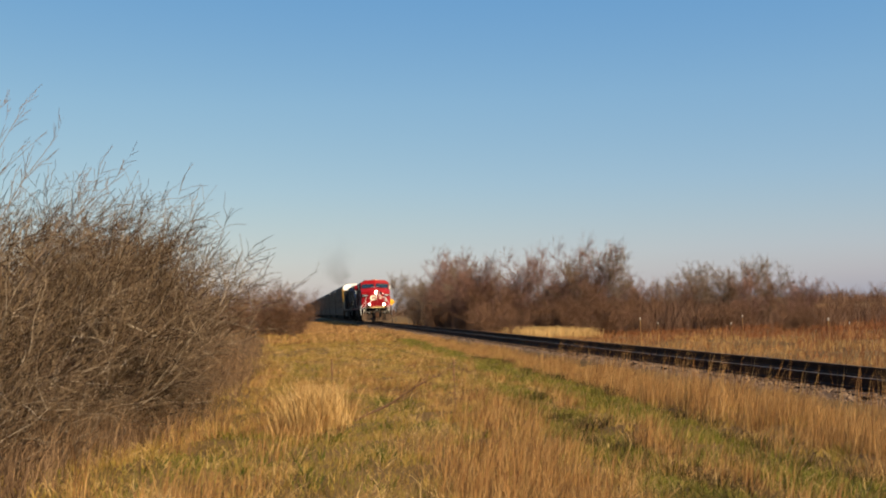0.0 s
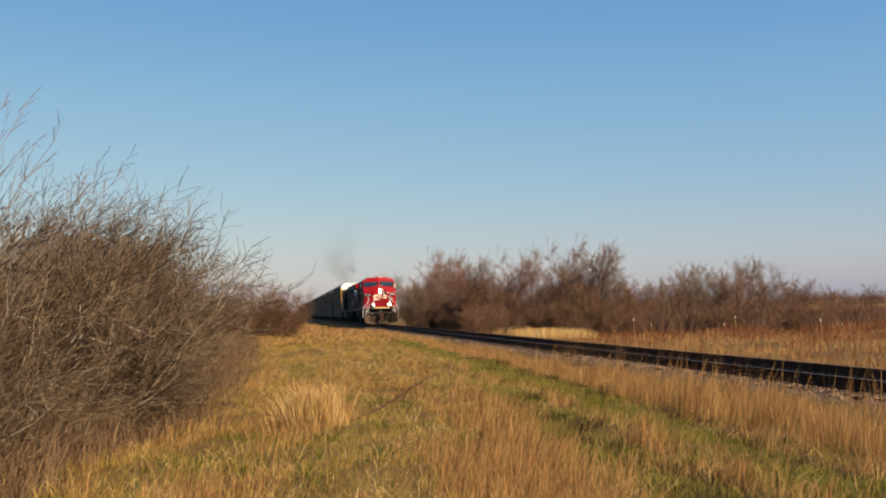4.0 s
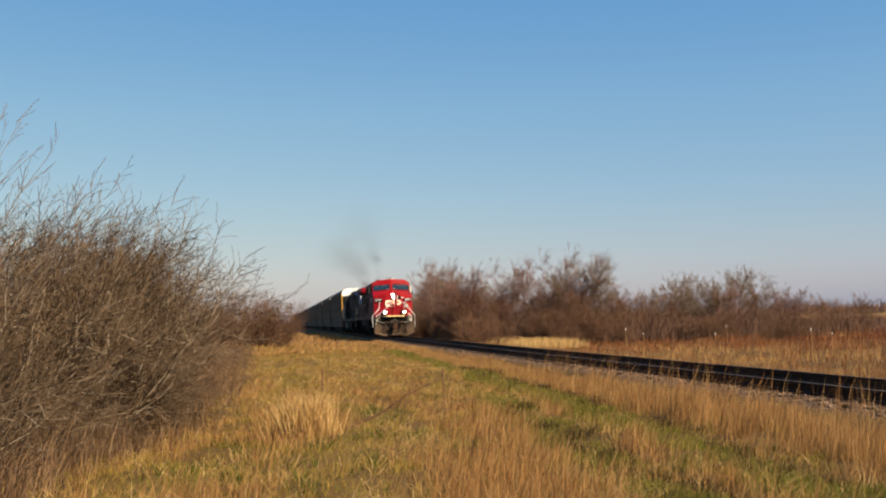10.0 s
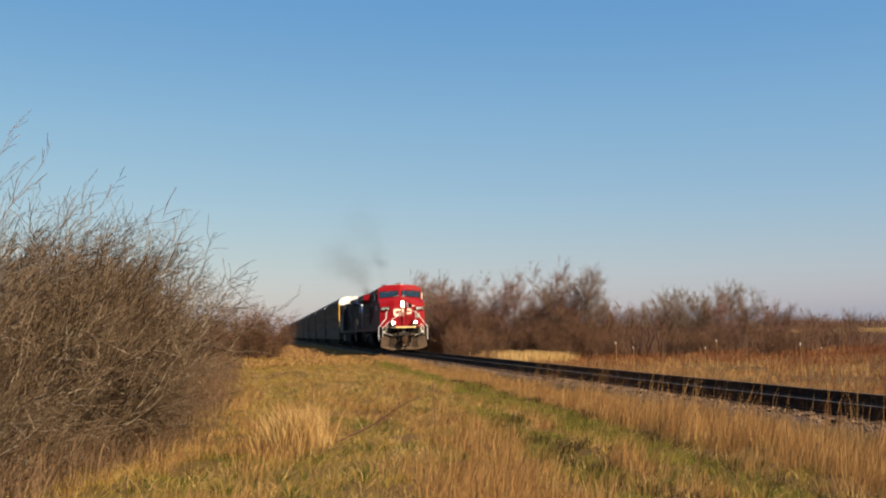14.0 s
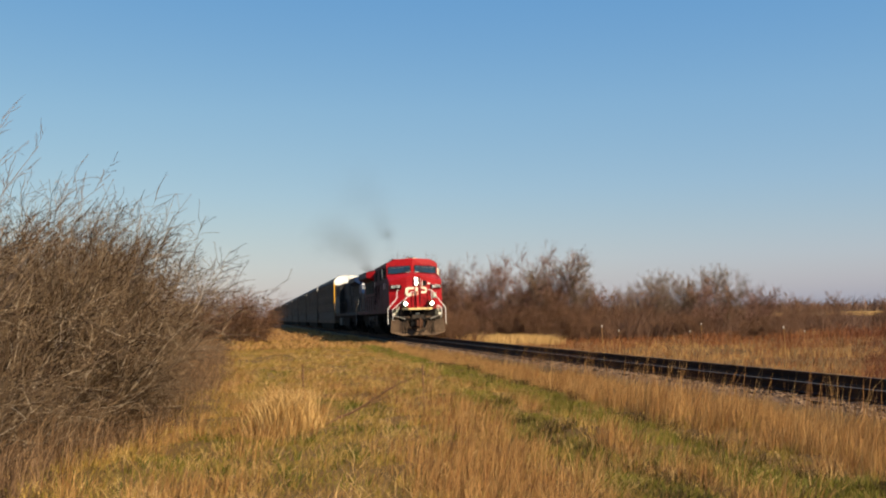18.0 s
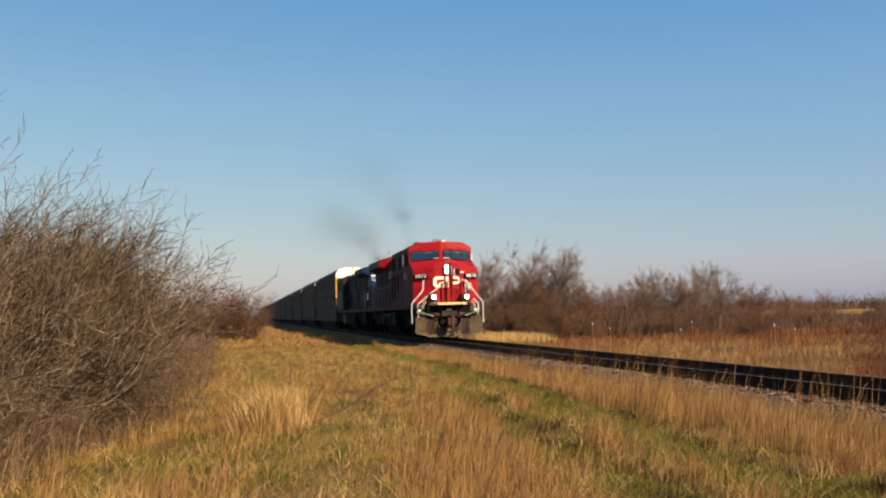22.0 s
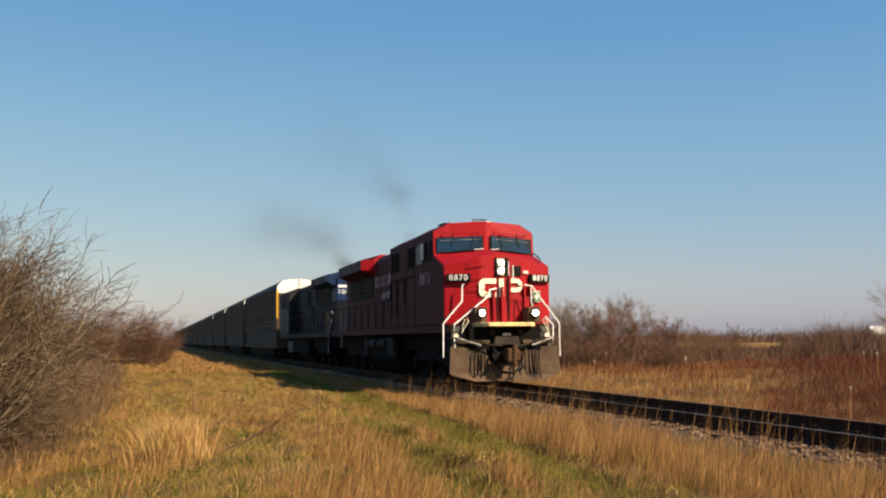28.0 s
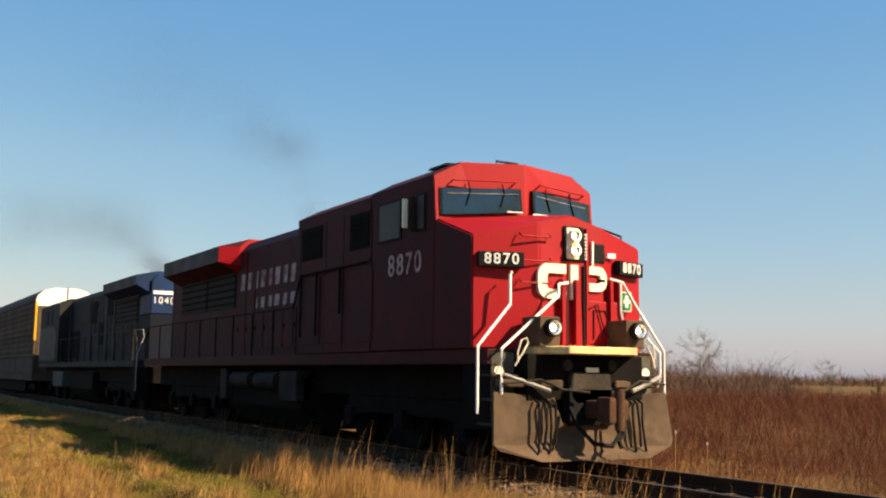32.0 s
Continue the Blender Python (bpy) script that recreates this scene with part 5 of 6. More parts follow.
def build_field():
    # beyond the line: a strip of tan grass, then red-brown brush up to the trees
    seen = lambda x, y: (x < 1.5 * y + 8)
    x, y = scatter(120000, 12.2, 24, 5, 130, 1.5, lambda x, y: np.clip(1.1 - (x - 12.4) / (2.4 + 1.4 * ripple(x, y, 12, 21)), 0.04, 1) * seen(x, y))
    far = 1 + 0.03 * np.clip(y - 15, 0, 80)
    stuff("field_grass", blades("field_grass", x, y, rng.uniform(0.2, 0.5, len(x)), rng.uniform(0.006, 0.011, len(x)) * far, RUST, wild=0.3), "rusty grass strip beyond the railway", "grass")
    x, y = scatter(210000, 13, 75, 4, 120, 1.25, lambda x, y: np.clip((x - 13.4 - 1.2 * ripple(x, y, 10, 22)) / 3, 0.0, 1) * seen(x, y) * np.clip(0.7 + 0.35 * ripple(x, y, 5, 23), 0.2, 1))
    far = 1 + 0.025 * np.clip(np.hypot(x, y) - 20, 0, 100)
    high = np.clip(rng.uniform(0.55, 1.15, len(x)) * np.interp(x, [14, 22, 40, 75], [0.75, 1.0, 1.15, 1.2]) * (1 + 0.25 * ripple(x, y, 6, 24)) * np.interp(np.degrees(np.arctan2(x, y)), [20, 33, 40, 60], [0.42, 0.5, 1.0, 1.1]), 0.2, 1.6)
    wide = rng.uniform(0.007, 0.014, len(x)) * far
    beside = np.degrees(np.arctan2(x, y)) > 33 + 3 * ripple(x, y, 8, 54)
    pale = ~beside & (0.45 * ripple(x, y, 6, 81) + 0.95 * np.exp(-((np.hypot(x, y) - 42) / 13) ** 2) + rng.normal(0, 0.2, len(x)) > 0.62)
    stuff("field_grass", blades("field_tan_grass", x[pale], y[pale], high[pale] * 0.85, wide[pale], TAN, wild=0.3), "tan grass drifts among the brush of the field", "grass")
    beside_or_pale = beside | pale
    stuff("field_brush", blades("field_brush", x[~beside_or_pale], y[~beside_or_pale], high[~beside_or_pale], wide[~beside_or_pale], RUSSET, wild=0.3), "low red-brown brush filling the field", "brush")
    stuff("dark_brush", blades("dark_brush", x[beside], y[beside], high[beside], wide[beside] * 0.8, DARK_BRUSH, wild=0.6), "waist-high dark red-brown brush across the line", "brush")
    # a pale patch before the trees
    x, y = scatter(9000, 14.6, 18.2, 58, 84)
    stuff("pale_grass_patch", blades("pale_grass_patch", x, y, rng.uniform(0.35, 0.8, len(x)), rng.uniform(0.02, 0.04, len(x)), STRAW), "pale yellow grass patch before the trees", "grass")
    # sunlit straw strips far out between the shrubs
    for a0, a1, d0, d1 in ((26.4, 29.2, 140, 165), (31.2, 34.2, 140, 165), (35.2, 37.2, 140, 160)):
        a, d = np.radians(rng.uniform(a0, a1, 5000)), rng.uniform(d0, d1, 5000)
        stuff("pale_grass_patch", blades("far_straw", d * np.sin(a), d * np.cos(a), rng.uniform(0.3, 0.55, 5000), rng.uniform(0.05, 0.09, 5000), STRAW, z=np.full(5000, -0.08)), "sunlit strip of pale straw far across the field", "grass")
    # thicket at the foot of the trees
    x, y = scatter(460000, 9, 130, 40, 175, 1.0, lambda x, y: np.clip(1.6 - np.abs(np.hypot(x, y) - np.interp(x, [8, 16, 24, 40, 90], [104, 90, 84, 88, 112])) / 11, 0, 1) * (x < 1.05 * y + 6) * (x > 12.8) * np.interp(np.degrees(np.arctan2(x, y)), [0, 27, 31, 38, 60], [1, 1, 0.5, 1, 1]))
    tall = 0.75 + 0.5 * ripple(x, y, 9, 27) + 0.25 * ripple(x, y, 3, 29)
    stuff("thicket", blades("thicket", x, y, rng.uniform(1.3, 3.0, len(x)) * np.clip(tall, 0.35, 1.5) * np.interp(np.degrees(np.arctan2(x, y)), [0, 23, 27, 33, 37, 60], [1.1, 1.0, 0.6, 0.6, 1.2, 1.2]), rng.uniform(0.016, 0.034, len(x)), THICKET, wild=0.5), "dense brown leafless thicket below the trees", "thicket")
    # far woods on the horizon
    a = rng.uniform(math.radians(-25), math.radians(80), 36000)
    d = rng.uniform(330, 620, 36000)
    x, y = d * np.sin(a), d * np.cos(a)
    high = np.clip(2.8 + 1.5 * ripple(x, y, 60, 28) + 0.7 * ripple(x, y, 14, 31) + rng.normal(0, 0.8, len(x)), 1.0, 9)
    stuff("far_woods", blades("far_woods", x, y, high, rng.uniform(0.12, 0.28, len(x)), THICKET, wild=0.4), "low brown woods along the far horizon", "woods")


def shrub(name, label, stems, high, spread, lean, mat, per=(9, 7), thick=0.016, group="", bend=0.0, pale=None):
    """A bare shrub: stems from one stool, branches, twigs."""
    ob = thing(name, label, "shrub", group=group)
    a, r = rng.uniform(0, 2 * math.pi, stems), spread * 0.55 * np.sqrt(rng.random(stems))
    start = np.stack([r * np.cos(a), r * np.sin(a), np.full(stems, -0.06)], 1)
    way = np.stack([0.55 * spread / high * 2.2 * r / spread * np.cos(a) + lean, 0.55 * spread / high * 2.2 * r / spread * np.sin(a), np.ones(stems)], 1) + rng.normal(0, 0.16, (stems, 3))
    p0, r0 = grow(start, way, high * rng.uniform(0.55, 1.0, stems), 7, np.full(stems, thick) * rng.uniform(0.6, 1.2, stems), 0.15, (0.05 * lean, 0, 0.07 - bend))
    p1, r1 = branch(p0, r0, per[0], 0.6, high * 0.30, 6, 0.17, (0.10 * lean + 0.035, 0, 0.02), 0.06, 0.8)
    p2, r2 = branch(p1, r1, per[1], 0.6, high * 0.15, 4, 0.2, (0.16 * lean + 0.05, 0, 0.02), 0.2, 0.65)
    for k in range(stems):
        v, q = tubes(p0[k:k + 1], r0[k:k + 1], 4)
        mesh_part("stem", fast_mesh("stem", v, q, mat=mat), mat, ob)
    v, q = tubes(p1, r1, 3)
    tagged(mesh_part("inner_crown", fast_mesh("inner_crown", v, q, mat=pale or mat), pale or mat, ob), kind="stuff")
    v, q = tubes(p2, np.maximum(r2, 0.0032), 3)
    tagged(mesh_part("crown", fast_mesh("crown", v, q, mat=mat), mat, ob), kind="stuff")
    return ob


def tree(name, label, high, spread, mat, limbs=16, per=(7, 7), lean=0.12, trunks=1):
    """A bare tree: tapered trunk with limbs; a crown of branches and fine twigs."""
    ob = thing(name, label, "tree")
    start = np.stack([rng.normal(0, 0.18 * (trunks > 1), trunks), rng.normal(0, 0.18 * (trunks > 1), trunks), np.full(trunks, -0.2)], 1)
    way = np.stack([rng.normal(lean, 0.12, trunks), rng.normal(0, 0.12, trunks), np.ones(trunks)], 1)
    p0, r0 = grow(start, way, high * rng.uniform(0.8, 0.95, trunks), 9, np.full(trunks, high * 0.0105), 0.05, (0.01, 0, 0.03), 0.85)
    p1, r1 = branch(p0, r0, limbs // trunks, 0.85, high * 0.44, 6, 0.09, (0.03, 0, 0.09), 0.18, 0.55)
    p2, r2 = branch(p1, r1, per[0], 0.65, high * 0.22, 4, 0.1, (0.03, 0, 0.05), 0.15, 0.55)
    p3, r3 = branch(p2, r2, per[1], 0.6, high * 0.10, 2, 0.1, (0.05, 0, 0.06), 0.1, 0.7)
    v, q = join_tubes([tubes(p0, r0, 7), tubes(p1, r1, 5)])
    mesh_part("trunk", fast_mesh("trunk", v, q, mat=BARK, smooth=True), BARK, ob)
    v, q = join_tubes([tubes(p2, np.maximum(r2, 0.007), 3), tubes(p3, np.maximum(r3, 0.006), 3)])
    mesh_part("crown", fast_mesh("crown", v, q, mat=mat), mat, ob)
    return ob


def plant(ob, x, y, turn=0.0, scale=1.0, copy=True):
    m = pose(x, y, float(ground_at(x, y)), 0, 0, turn)
    ob = copy_thing(ob, m) if copy else ob
    if not copy:
        ob.matrix_basis = m
    ob.scale = (scale, scale, scale)
    return ob


def build_shrubs():
    big = "bare grey-brown shrub with wind-bent twigs, leafless"
    near = "shrubs by the meadow"
    kinds = [shrub("bare_shrub", big, 66, 2.85, 1.7, 0.24, TWIG, (11, 8), 0.015, near, pale=PALE_TWIG),
             shrub("bare_shrub", big, 66, 2.85, 1.6, 0.24, TWIG, (11, 8), 0.015, near, pale=PALE_TWIG),
             shrub("bare_shrub", "dense rounded bare shrub leaning with the wind", 84, 3.05, 1.5, 0.26, TWIG, (11, 8), 0.014, near, pale=PALE_TWIG),
             shrub("bare_shrub", big, 46, 2.7, 1.6, 0.3, TWIG, (9, 6), 0.016, near, pale=PALE_TWIG)]
    for k, x, y in [(0, -4.2, 11.6), (1, -3.1, 14.4), (2, -2.7, 16.8), (3, -3.6, 20.0)]:
        plant(kinds[k], x, y, copy=False)
    more = [(1, -5.4, 13.0, 15, 1.05), (2, -4.2, 17.2, 20, 1.1), (2, -3.7, 21.5, 10, 1.02), (2, -4.2, 25.0, 10, 1.16), (3, -4.3, 23.0, -15, 1.1), (3, -6.2, 16.5, 10, 1.15), (3, -3.5, 10.9, 25, 0.72), (3, -2.75, 12.2, 70, 0.45), (3, -2.5, 14.4, 140, 0.42), (3, -3.1, 11.3, 200, 0.5), (3, -2.0, 17.0, 35, 0.45), (3, -1.9, 19.6, 110, 0.42), (3, -4.3, 30.0, 0, 1.05), (3, -4.6, 31, 14, 1.0),
            (3, -5.0, 39, 8, 1.0), (3, -6.0, 44, -9, 1.2), (3, -5.4, 52, 5, 1.05), (0, -7.2, 12.5, 8, 1.0)]
    for k, x, y, turn, scale in more:
        plant(kinds[k], x, y, turn, scale)
    # a taller, open bush whose long shoots stand above the rest
    ob = thing("tall_bare_bush", "open bare bush with long forked shoots above the shrubs", "shrub")
    tips = np.array([(2.4, 0.5, 3.4), (1.95, 0.6, 3.3), (1.6, 0.6, 3.9), (1.15, 0.6, 4.15), (0.95, 0.6, 4.35), (2.05, 0.4, 3.1), (1.3, 0.5, 3.75), (0.7, 0.6, 4.4), (0.3, 0.4, 4.1), (-0.3, 0.5, 4.3), (2.5, 0.3, 3.0)])
    n = len(tips)
    foot = np.stack([tips[:, 0] * 0.32 - 0.5, rng.normal(0, 0.3, n), np.full(n, -0.05)], 1)
    f = np.linspace(0, 1, 11)[None, :, None]
    bow = np.stack([0.38 * (f[..., 0] * (1 - f[..., 0])) * -1.4 + 0 * tips[:, :1], 0 * f[..., 0] + 0 * tips[:, :1], 0.9 * f[..., 0] * (1 - f[..., 0]) + 0 * tips[:, :1]], -1)
    p0 = foot[:, None] * (1 - f) + tips[:, None] * f + bow + np.cumsum(rng.normal(0, 0.035, (n, 11, 3)), 1) * f * (1 - f) * 3
    r0 = 0.013 * (1 - 0.8 * np.linspace(0, 1, 11))[None] * np.ones((n, 1))
    p1, r1 = branch(p0, r0, 9, 0.30, 0.5, 6, 0.09, (0.03, 0, 0.06), 0.35, 0.6)
    p2, r2 = branch(p1, r1, 4, 0.34, 0.2, 4, 0.1, (0.03, 0, 0.04), 0.25, 0.65)
    for k in range(n):
        v, q = tubes(p0[k:k + 1], r0[k:k + 1], 5)
        mesh_part("shoot", fast_mesh("shoot", v, q, mat=GREY_TWIG), GREY_TWIG, ob)
    v, q = join_tubes([tubes(p1, r1, 4), tubes(p2, np.maximum(r2, 0.003), 3)])
    tagged(mesh_part("crown", fast_mesh("crown", v, q, mat=GREY_TWIG), GREY_TWIG, ob), kind="stuff")
    plant(ob, -4.3, 12.6, copy=False)
    far = shrub("brown_shrub", "compact red-brown leafless shrub beside the line", 70, 3.2, 2.2, 0.1, BROWN_TWIG, (16, 8), 0.02)
    plant(far, -0.85, 72, copy=False)
    far.scale = (1.15, 1.15, 1.15)
    plant(far, -4.6, 80, 40, 1.2)
    plant(far, -8.0, 70, 80, 1.1)


def build_trees():
    red = [tree("maple_tree", "bare young tree with fine reddish twigs", 8.2, 3, RED_TWIG, 24, (9, 20), 0.10), tree("maple_tree", "bare forked tree with fine reddish twigs", 7.6, 3, RED_TWIG, 24, (9, 20), 0.16, 2)]
    grey = [tree("ash_tree", "bare grey-brown tree with an open crown", 7.6, 3, GREY_TWIG, 20, (9, 18), 0.06), tree("poplar_tree", "slender bare grey tree with upright limbs", 7.2, 2, GREY_TWIG, 18, (8, 14), 0.02), tree("thorn_tree", "low bare thorn tree with tangled brown twigs", 5.0, 3, BROWN_TWIG, 21, (8, 15), 0.05, 3)]
    kinds = red + grey
    # kind, azimuth from the line in degrees, distance, scale
    row = [(2, 5.9, 150, 1.35), (4, 8.3, 98, 1.1), (3, 8.0, 106, 0.85), (0, 10.4, 80, 0.92), (0, 9.0, 79, 1.02), (1, 9.9, 82, 0.98), (4, 8.3, 78, 1.1), (2, 11.0, 84, 0.95), (0, 12.2, 80, 1.02), (3, 13.0, 86, 1.0), (4, 11.8, 77, 1.0),
           (1, 14.1, 78, 1.08), (0, 15.0, 80, 1.12), (2, 15.8, 77, 1.0), (0, 16.6, 76, 1.1), (2, 17.6, 76, 1.14), (4, 16.2, 73, 1.1), (4, 18.8, 78, 1.05), (4, 20.0, 80, 1.05), (3, 21.4, 86, 0.85), (2, 22.2, 84, 0.92), (4, 21.8, 80, 1.1), (3, 23.2, 88, 1.0), (4, 24.0, 82, 1.15),
           (3, 24.7, 86, 1.02), (2, 25.4, 84, 0.98), (4, 26.0, 80, 1.1), (3, 26.6, 88, 0.98), (4, 27.6, 88, 1.0), (4, 29.5, 100, 0.9), (4, 31.5, 108, 0.9), (4, 34, 95, 0.75), (4, 36.5, 110, 0.85), (3, 39.75, 105, 0.86), (4, 41.0, 104, 1.0), (3, 41.6, 118, 0.46), (3, 44.45, 105, 0.84), (4, 47.0, 112, 0.5), (3, 50.8, 100, 0.5), (4, 53.0, 110, 0.45)]
    row += [(0, 8.3, 102, 1.25), (1, 8.9, 97, 1.25), (2, 9.4, 94, 1.15), (4, 8.7, 100, 1.5), (4, 9.9, 90, 1.4)]
    row = [(k, az, d, s * (0.64 if az < 38 else 1.0)) for k, az, d, s in row]
    for _ in range(28):
        row.append((int(rng.choice([0, 1, 2, 4, 4, 4])), rng.uniform(7, 28), rng.uniform(78, 102), rng.uniform(0.34, 0.54)))
    # a back row that closes the gaps between the crowns
    for az in np.arange(4.6, 27.2, 0.34):
        row.append((int(rng.choice([2, 2, 3, 4, 0])), az + rng.normal(0, 0.2), rng.uniform(100, 122), rng.uniform(0.40, 0.60) * np.interp(az, [5, 17, 20, 25, 27], [1.1, 1.0, 0.62, 0.66, 0.4])))
    used = set()
    for k, az, d, s in row:
        x, y = max(13.6, d * math.sin(math.radians(az))), d * math.cos(math.radians(az))
        first = k not in used
        used.add(k)
        plant(kinds[k], x, y, rng.uniform(-25, 25), s, copy=not first)
        if first:
            kinds[k].scale = (s, s, s)
    # two large round shrubs that stand alone
    lone = shrub("round_shrub", "large rounded dark brown leafless shrub in the field", 26, 3.0, 3.4, 0.05, BROWN_TWIG, (22, 12), 0.02)
    for k, (az, d, s) in enumerate(((30.2, 84, 0.9), (36.1, 80, 0.9), (38.6, 96, 0.8))):
        plant(lone, d * math.sin(math.radians(az)), d * math.cos(math.radians(az)), 50 * k, s, copy=k > 0)
    # rounded scrub at their feet
    scrub = shrub("thicket_shrub", "rounded brown leafless shrub at the foot of the trees", 12, 2.6, 2.6, 0.08, BROWN_TWIG, (26, 16), 0.02, "scrub before the trees")
    for k in range(64):
        az = math.radians(rng.uniform(6.5, 31) if k < 54 else rng.uniform(31, 50))
        d = rng.uniform(66, 92) + (12 if k >= 54 else 0)
        plant(scrub, max(14.2, d * math.sin(az)), d * math.cos(az), rng.uniform(0, 360), rng.uniform(0.55, 1.15) * float(np.interp(math.degrees(az), [6, 19, 27, 50], [1.1, 0.95, 0.6, 0.6])), copy=k > 0)


def build_cattails():
    stalk = bmesh.new()
    rod([(0, 0, -0.03), (0.01, 0, 0.6), (0.03, 0, 1.3)], 0.008, 5, stalk)
    head = bmesh.new()
    bmesh.ops.create_icosphere(head, subdivisions=2, radius=1.0)
    for v in head.verts:
        k = 1 + 0.25 * noise.noise(v.co * 2.3)
        v.co = Vector((v.co.x * 0.026 * k + 0.03, v.co.y * 0.026 * k, v.co.z * 0.065 * k + 1.32))
    ob = thing("cattail", "dry cattail with a white burst seed head", "cattail", group="cattails in the field")
    part("stalk", stalk, TAN, ob)
    part("seed_head", head, FLUFF, ob)
    spots = [(13.9, 39.4, 1.0), (16.1, 35.9, 0.85), (14.8, 39.9, 0.8), (20.6, 44.6, 1.0), (18.2, 32.7, 1.0), (27.8, 35.6, 1.0), (22, 38, 0.8), (15.0, 19.7, 0.63), (14.2, 15.0, 0.68), (13.6, 13.5, 0.60), (24, 30, 1.0)]
    for k, (x, y, s) in enumerate(spots):
        c = plant(ob, x, y, rng.uniform(0, 360), s, copy=k > 0)


FLUFF = material("seed_fluff", (0.5432, 0.5113, 0.4474), 0.95, second=(0.3835, 0.3196, 0.2556), size=0.05, fine=80, bump=0.5)


def build_small_things():
    # a dead branch and a dark weed in the meadow
    ob = thing("dead_branch", "reddish-brown dead branch leaning in the grass", "branch")
    p0, r0 = grow(np.array([[0.0, 0, 0.02]]), np.array([[0.8, 0.1, 0.45]]), np.array([1.5]), 8, np.array([0.021]), 0.08, (0.02, 0, 0.0))
    p1, r1 = branch(p0, r0, 9, 0.35, 0.4, 5, 0.1, (0, 0, 0.08), 0.4, 0.6)
    v, q = tubes(p0, r0, 5)
    limb = mesh_part("limb", fast_mesh("limb", v, q, mat=BROWN_TWIG), BROWN_TWIG, ob)
    for k in range(len(p1)):
        v, q = tubes(p1[k:k + 1], r1[k:k + 1], 4)
        mesh_part("twig", fast_mesh("twig", v, q, mat=BROWN_TWIG), BROWN_TWIG, limb)
    plant(ob, 1.0, 15.6, copy=False)
    weed = thing("dry_weed", "dark upright dead weed with a seed spike", "weed")
    bm = rod([(0, 0, -0.02), (0.01, 0, 0.4), (0.0, 0, 0.85)], 0.006, 5)
    rod([(0.0, 0, 0.6), (0.0, 0, 0.9)], 0.011, 6, bm)
    part("spike", bm, BROWN_TWIG, weed)
    plant(weed, 2.35, 14.6, copy=False)
    plant(weed, 0.75, 17.5, 40, 1.0)
    # yellow trackside sign
    sign = thing("trackside_sign", "small yellow diamond sign on a thin post", "sign", at=(12.0, 120.5, float(ground_at(12.0, 120.5))))
    part("post", rod([(0, 0, -0.1), (0, 0, 2.7)], 0.05, 8), GREY_STEEL, sign)
    bm = block(-0.3, 0.3, -0.03, -0.01, -0.3, 0.3)
    bm.transform(pose(0, -0.04, 2.75, 0, 45))
    part("plate", bm, YELLOW, sign)
    # white farm building far off
    barn = thing("farm_building", "small white farm building far behind the brush", "building", at=(138.0, 171.3, -0.6))
    wall = part("wall", block(-2.6, 2.6, -2, 2, 0, 2.4), WHITE, barn)
    part("roof", prism([(-2.3, 2.3), (0, 3.7), (2.3, 2.3)], -2.8, 2.8, "x"), WHITE, barn, "pale metal roof")
    for x in (-1.5, 0, 1.5):
        part("window", block(x - 0.35, x + 0.35, -2.04, -1.98, 1.2, 2.1), GLASS, barn)


# ---- smoke ----
def soot_material():
    """Thin soot: each speck lets most of the light through."""
    m = bpy.data.materials.new("thin_soot")
    m.use_nodes = True
    n, link = m.node_tree.nodes, m.node_tree.links.new
    n["Principled BSDF"].inputs["Base Color"].default_value = (0.07, 0.066, 0.062, 1)
    n["Principled BSDF"].inputs["Roughness"].default_value, n["Principled BSDF"].inputs["Specular IOR Level"].default_value = 1.0, 0.0
    clear, mix = n.new("ShaderNodeBsdfTransparent"), n.new("ShaderNodeMixShader")
    mix.inputs[0].default_value = 0.42
    link(clear.outputs[0], mix.inputs[1])
    link(n["Principled BSDF"].outputs[0], mix.inputs[2])
    link(mix.outputs[0], n["Material Output"].inputs[0])
    return m


SOOT = soot_material()


def smoke(name, label, line, counts, speck):
    """Rigid puffs of drifting specks of soot along a bent line behind an exhaust: (back, height, radius, sideways) at each bend."""
    puffs = []
    for (v0, z0, r0, x0), (v1, z1, r1, x1), n in zip(line, line[1:], counts):
        lumps = 26
        cf = np.sort(rng.random(lumps))
        cr = (r0 + (r1 - r0) * cf)
        ca = rng.uniform(0, 2 * math.pi, lumps)
        off = cr * rng.uniform(0, 0.75, lumps)
        mid = np.stack([x0 + (x1 - x0) * cf + off * np.cos(ca), (v1 - v0) * cf + rng.normal(0, 0.4, lumps) * cr, z0 + (z1 - z0) * cf + off * np.sin(ca)], 1)
        who = rng.integers(0, lumps, n)
        c = mid[who] + rng.normal(0, 0.42, (n, 3)) * cr[who][:, None] * np.array([1, 1.5, 0.8])
        tri = rng.normal(0, 1, (n, 3, 3))
        tri /= np.linalg.norm(tri, axis=2, keepdims=True)
        v = c[:, None] + tri * (speck * rng.uniform(0.5, 1.3, (n, 1, 1)))
        ob = tagged(new(name, fast_mesh(name, v, tris=np.arange(n * 3).reshape(-1, 3), mat=SOOT)), label, "smoke", kind="stuff")
        puffs.append((ob, v0))
    return puffs


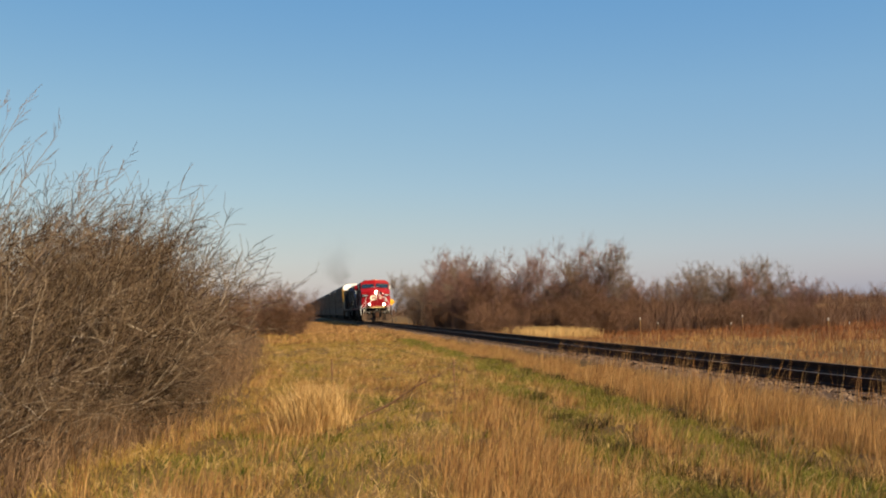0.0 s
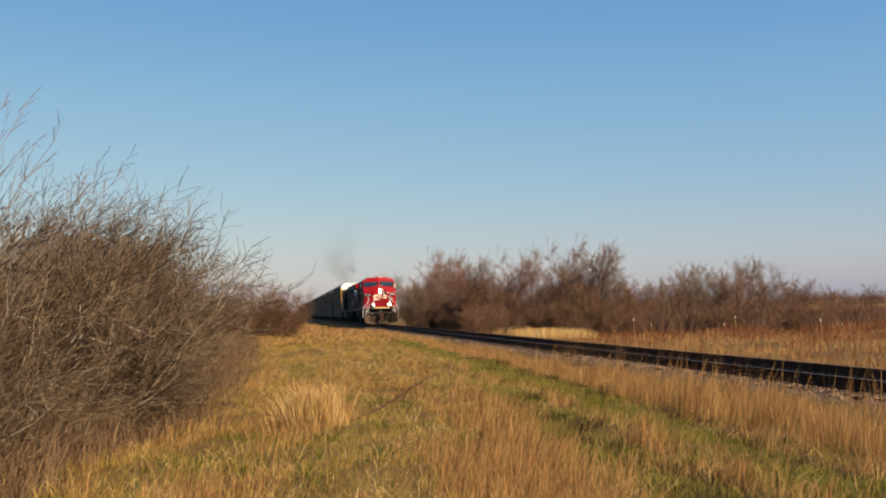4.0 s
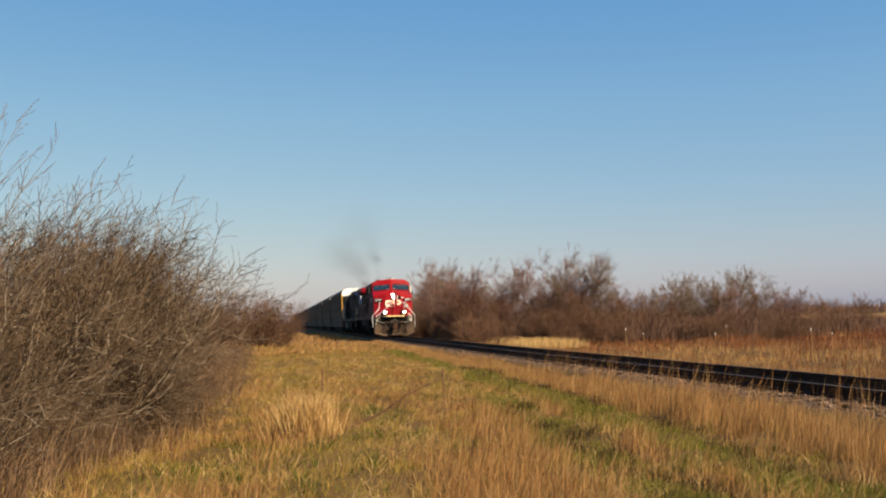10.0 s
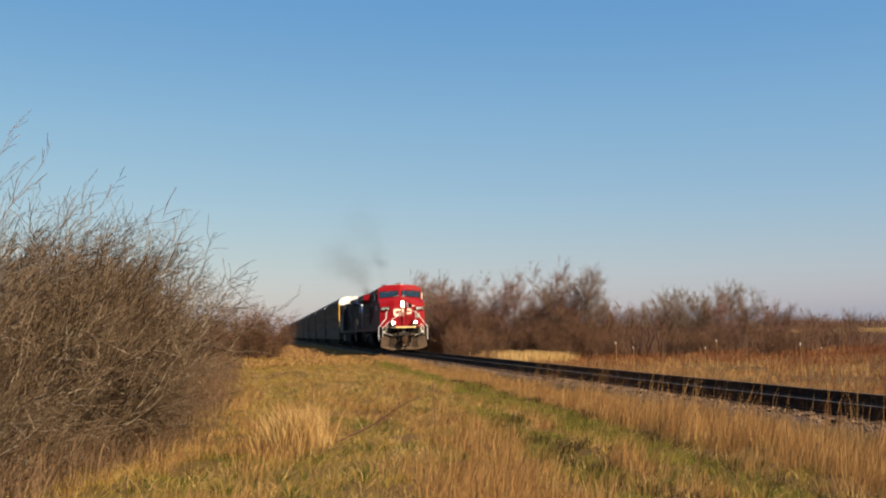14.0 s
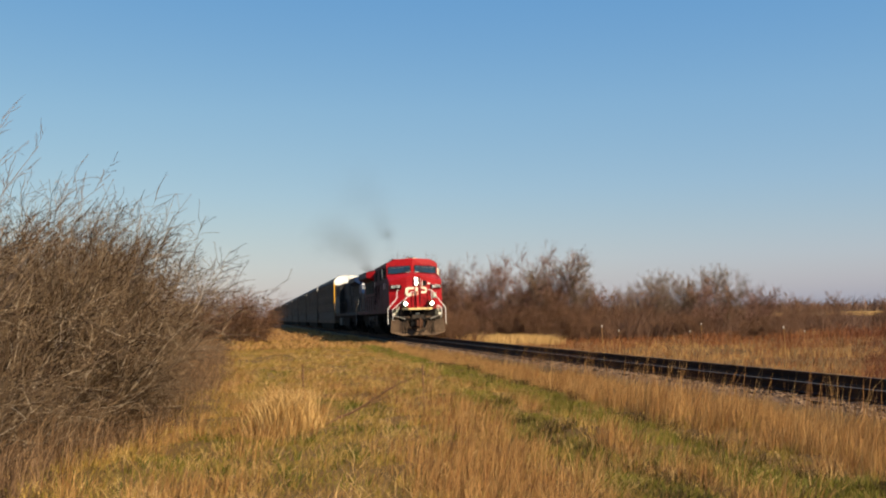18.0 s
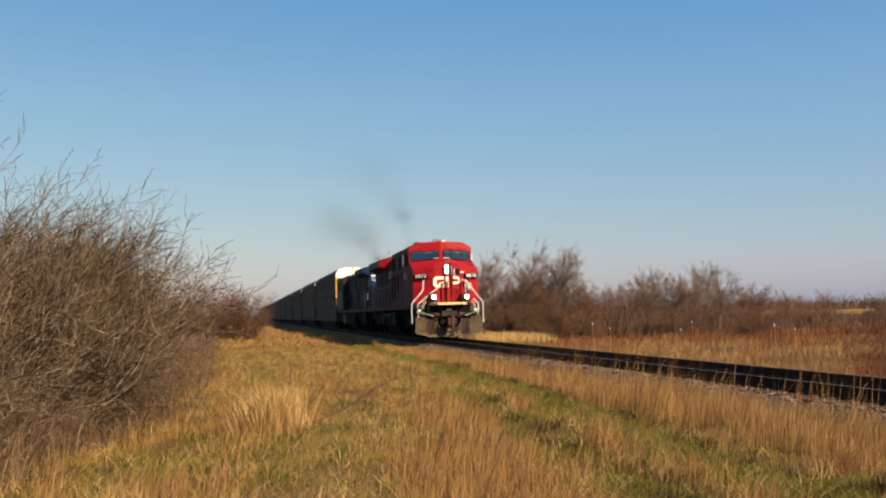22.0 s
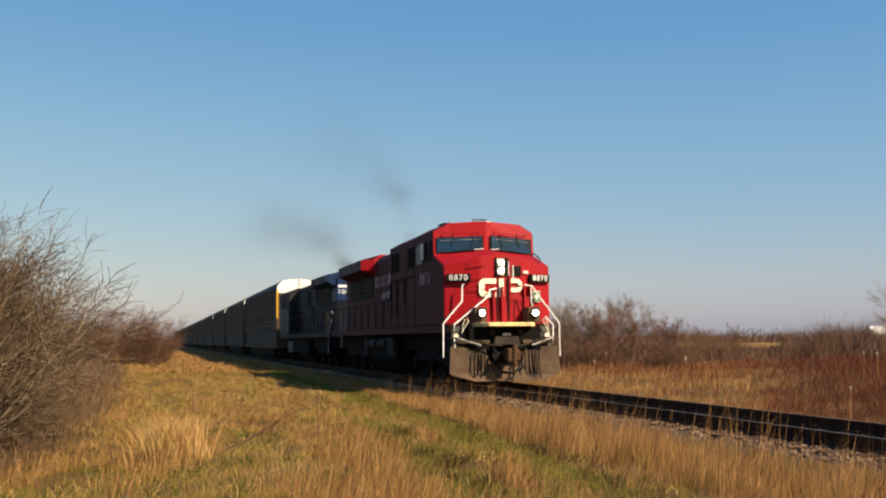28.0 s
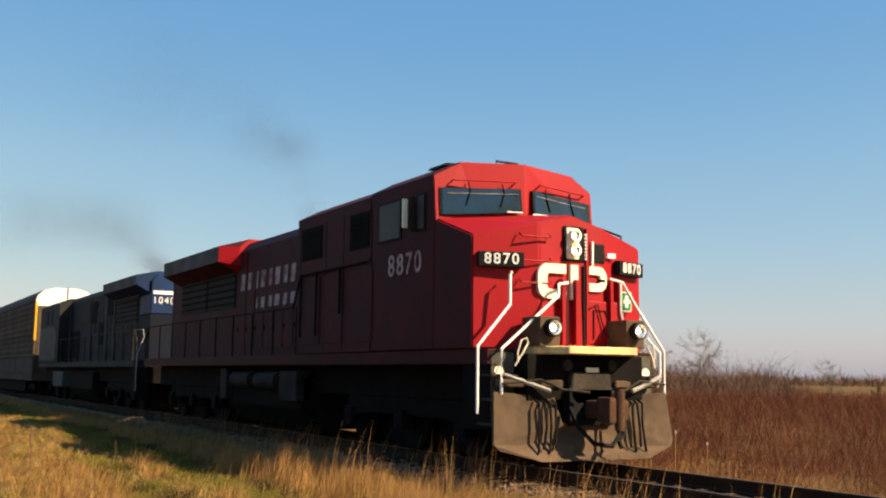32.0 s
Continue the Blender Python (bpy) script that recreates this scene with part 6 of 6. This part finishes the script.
SMOKE = smoke("exhaust_smoke", "thin dark exhaust smoke drifting over the red locomotive", [(11.4, 4.8, 0.25, 0), (12.9, 6.9, 0.6, 0), (17.8, 9.6, 1.4, -0.3), (28.0, 12.8, 2.6, -0.6), (38.0, 13.6, 3.4, -0.8)], (14000, 60000, 90000, 50000), 0.0078)
SMOKE += smoke("exhaust_smoke", "dark exhaust smoke trailing over the rail wagons", [(25.4, 4.8, 0.35, 0), (30.2, 6.9, 1.2, -0.1), (42.5, 8.8, 2.3, -0.3), (66.0, 12.2, 2.8, -0.6), (86.0, 12.4, 3.6, -0.8)], (46000, 120000, 130000, 60000), 0.0108)

build_grass()
build_field()
build_shrubs()
build_trees()
build_cattails()
build_small_things()


def build_low_brush():
    # the tangle at the field's edge, across the line
    x, y = scatter(70000, 12.9, 26, 4, 32, 1.3, lambda x, y: np.clip((x - 12.9 - 0.7 * ripple(x, y, 3, 25)) / 1.6, 0.0, 1) * (x < 1.5 * y + 8) * (x > 0.65 * y) * np.clip(0.6 + 0.5 * ripple(x, y, 2.5, 26), 0.1, 1))
    stuff("low_brush", blades("low_brush", x, y, rng.uniform(0.18, 0.5, len(x)) * (1 + 0.3 * ripple(x, y, 2, 27)), rng.uniform(0.005, 0.010, len(x)), DARK_BRUSH, wild=0.7), "tangled low red-brown brush at the field's edge", "brush")


def motions():
    times = [0.5 * k for k in range(65)]
    for ob, back in [(LOCO, 0.0), (LOCO_TWO, 22.3)] + [(r, 45.3 + 28.4 * k) for k, r in enumerate(RACKS)]:
        walk(ob, [(t, pose(TRACK, train_at(t) + back, 0)) for t in times])
    for k, (ob, back) in enumerate(SMOKE):
        walk(ob, [(t, pose(TRACK, train_at(t) + back + 45 * (1 - min(t / 9, 1)) ** 2 * (1 + 2 * min(t / 9, 1)) + 0.12 * math.sin(0.9 * t + k), 0.05 * math.sin(0.7 * t + 2 * k))) for t in times])
    turns = [k * 4 / 30 for k in range(241)]
    for axle, r in [(w, 0.53) for w in LOCO_WHEELS + LOCO_TWO_WHEELS] + [(w, 0.42) for w in RACK_WHEELS + [c for r in RACKS[1:4] for c in r.children if c.name.startswith("wheelset")]]:
        y = axle.location.y
        walk(axle, [(t, pose(0, y, r, math.degrees((train_at(0) - train_at(t)) / r))) for t in turns])


build_ties(TRACK_OB)
build_low_brush()
motions()
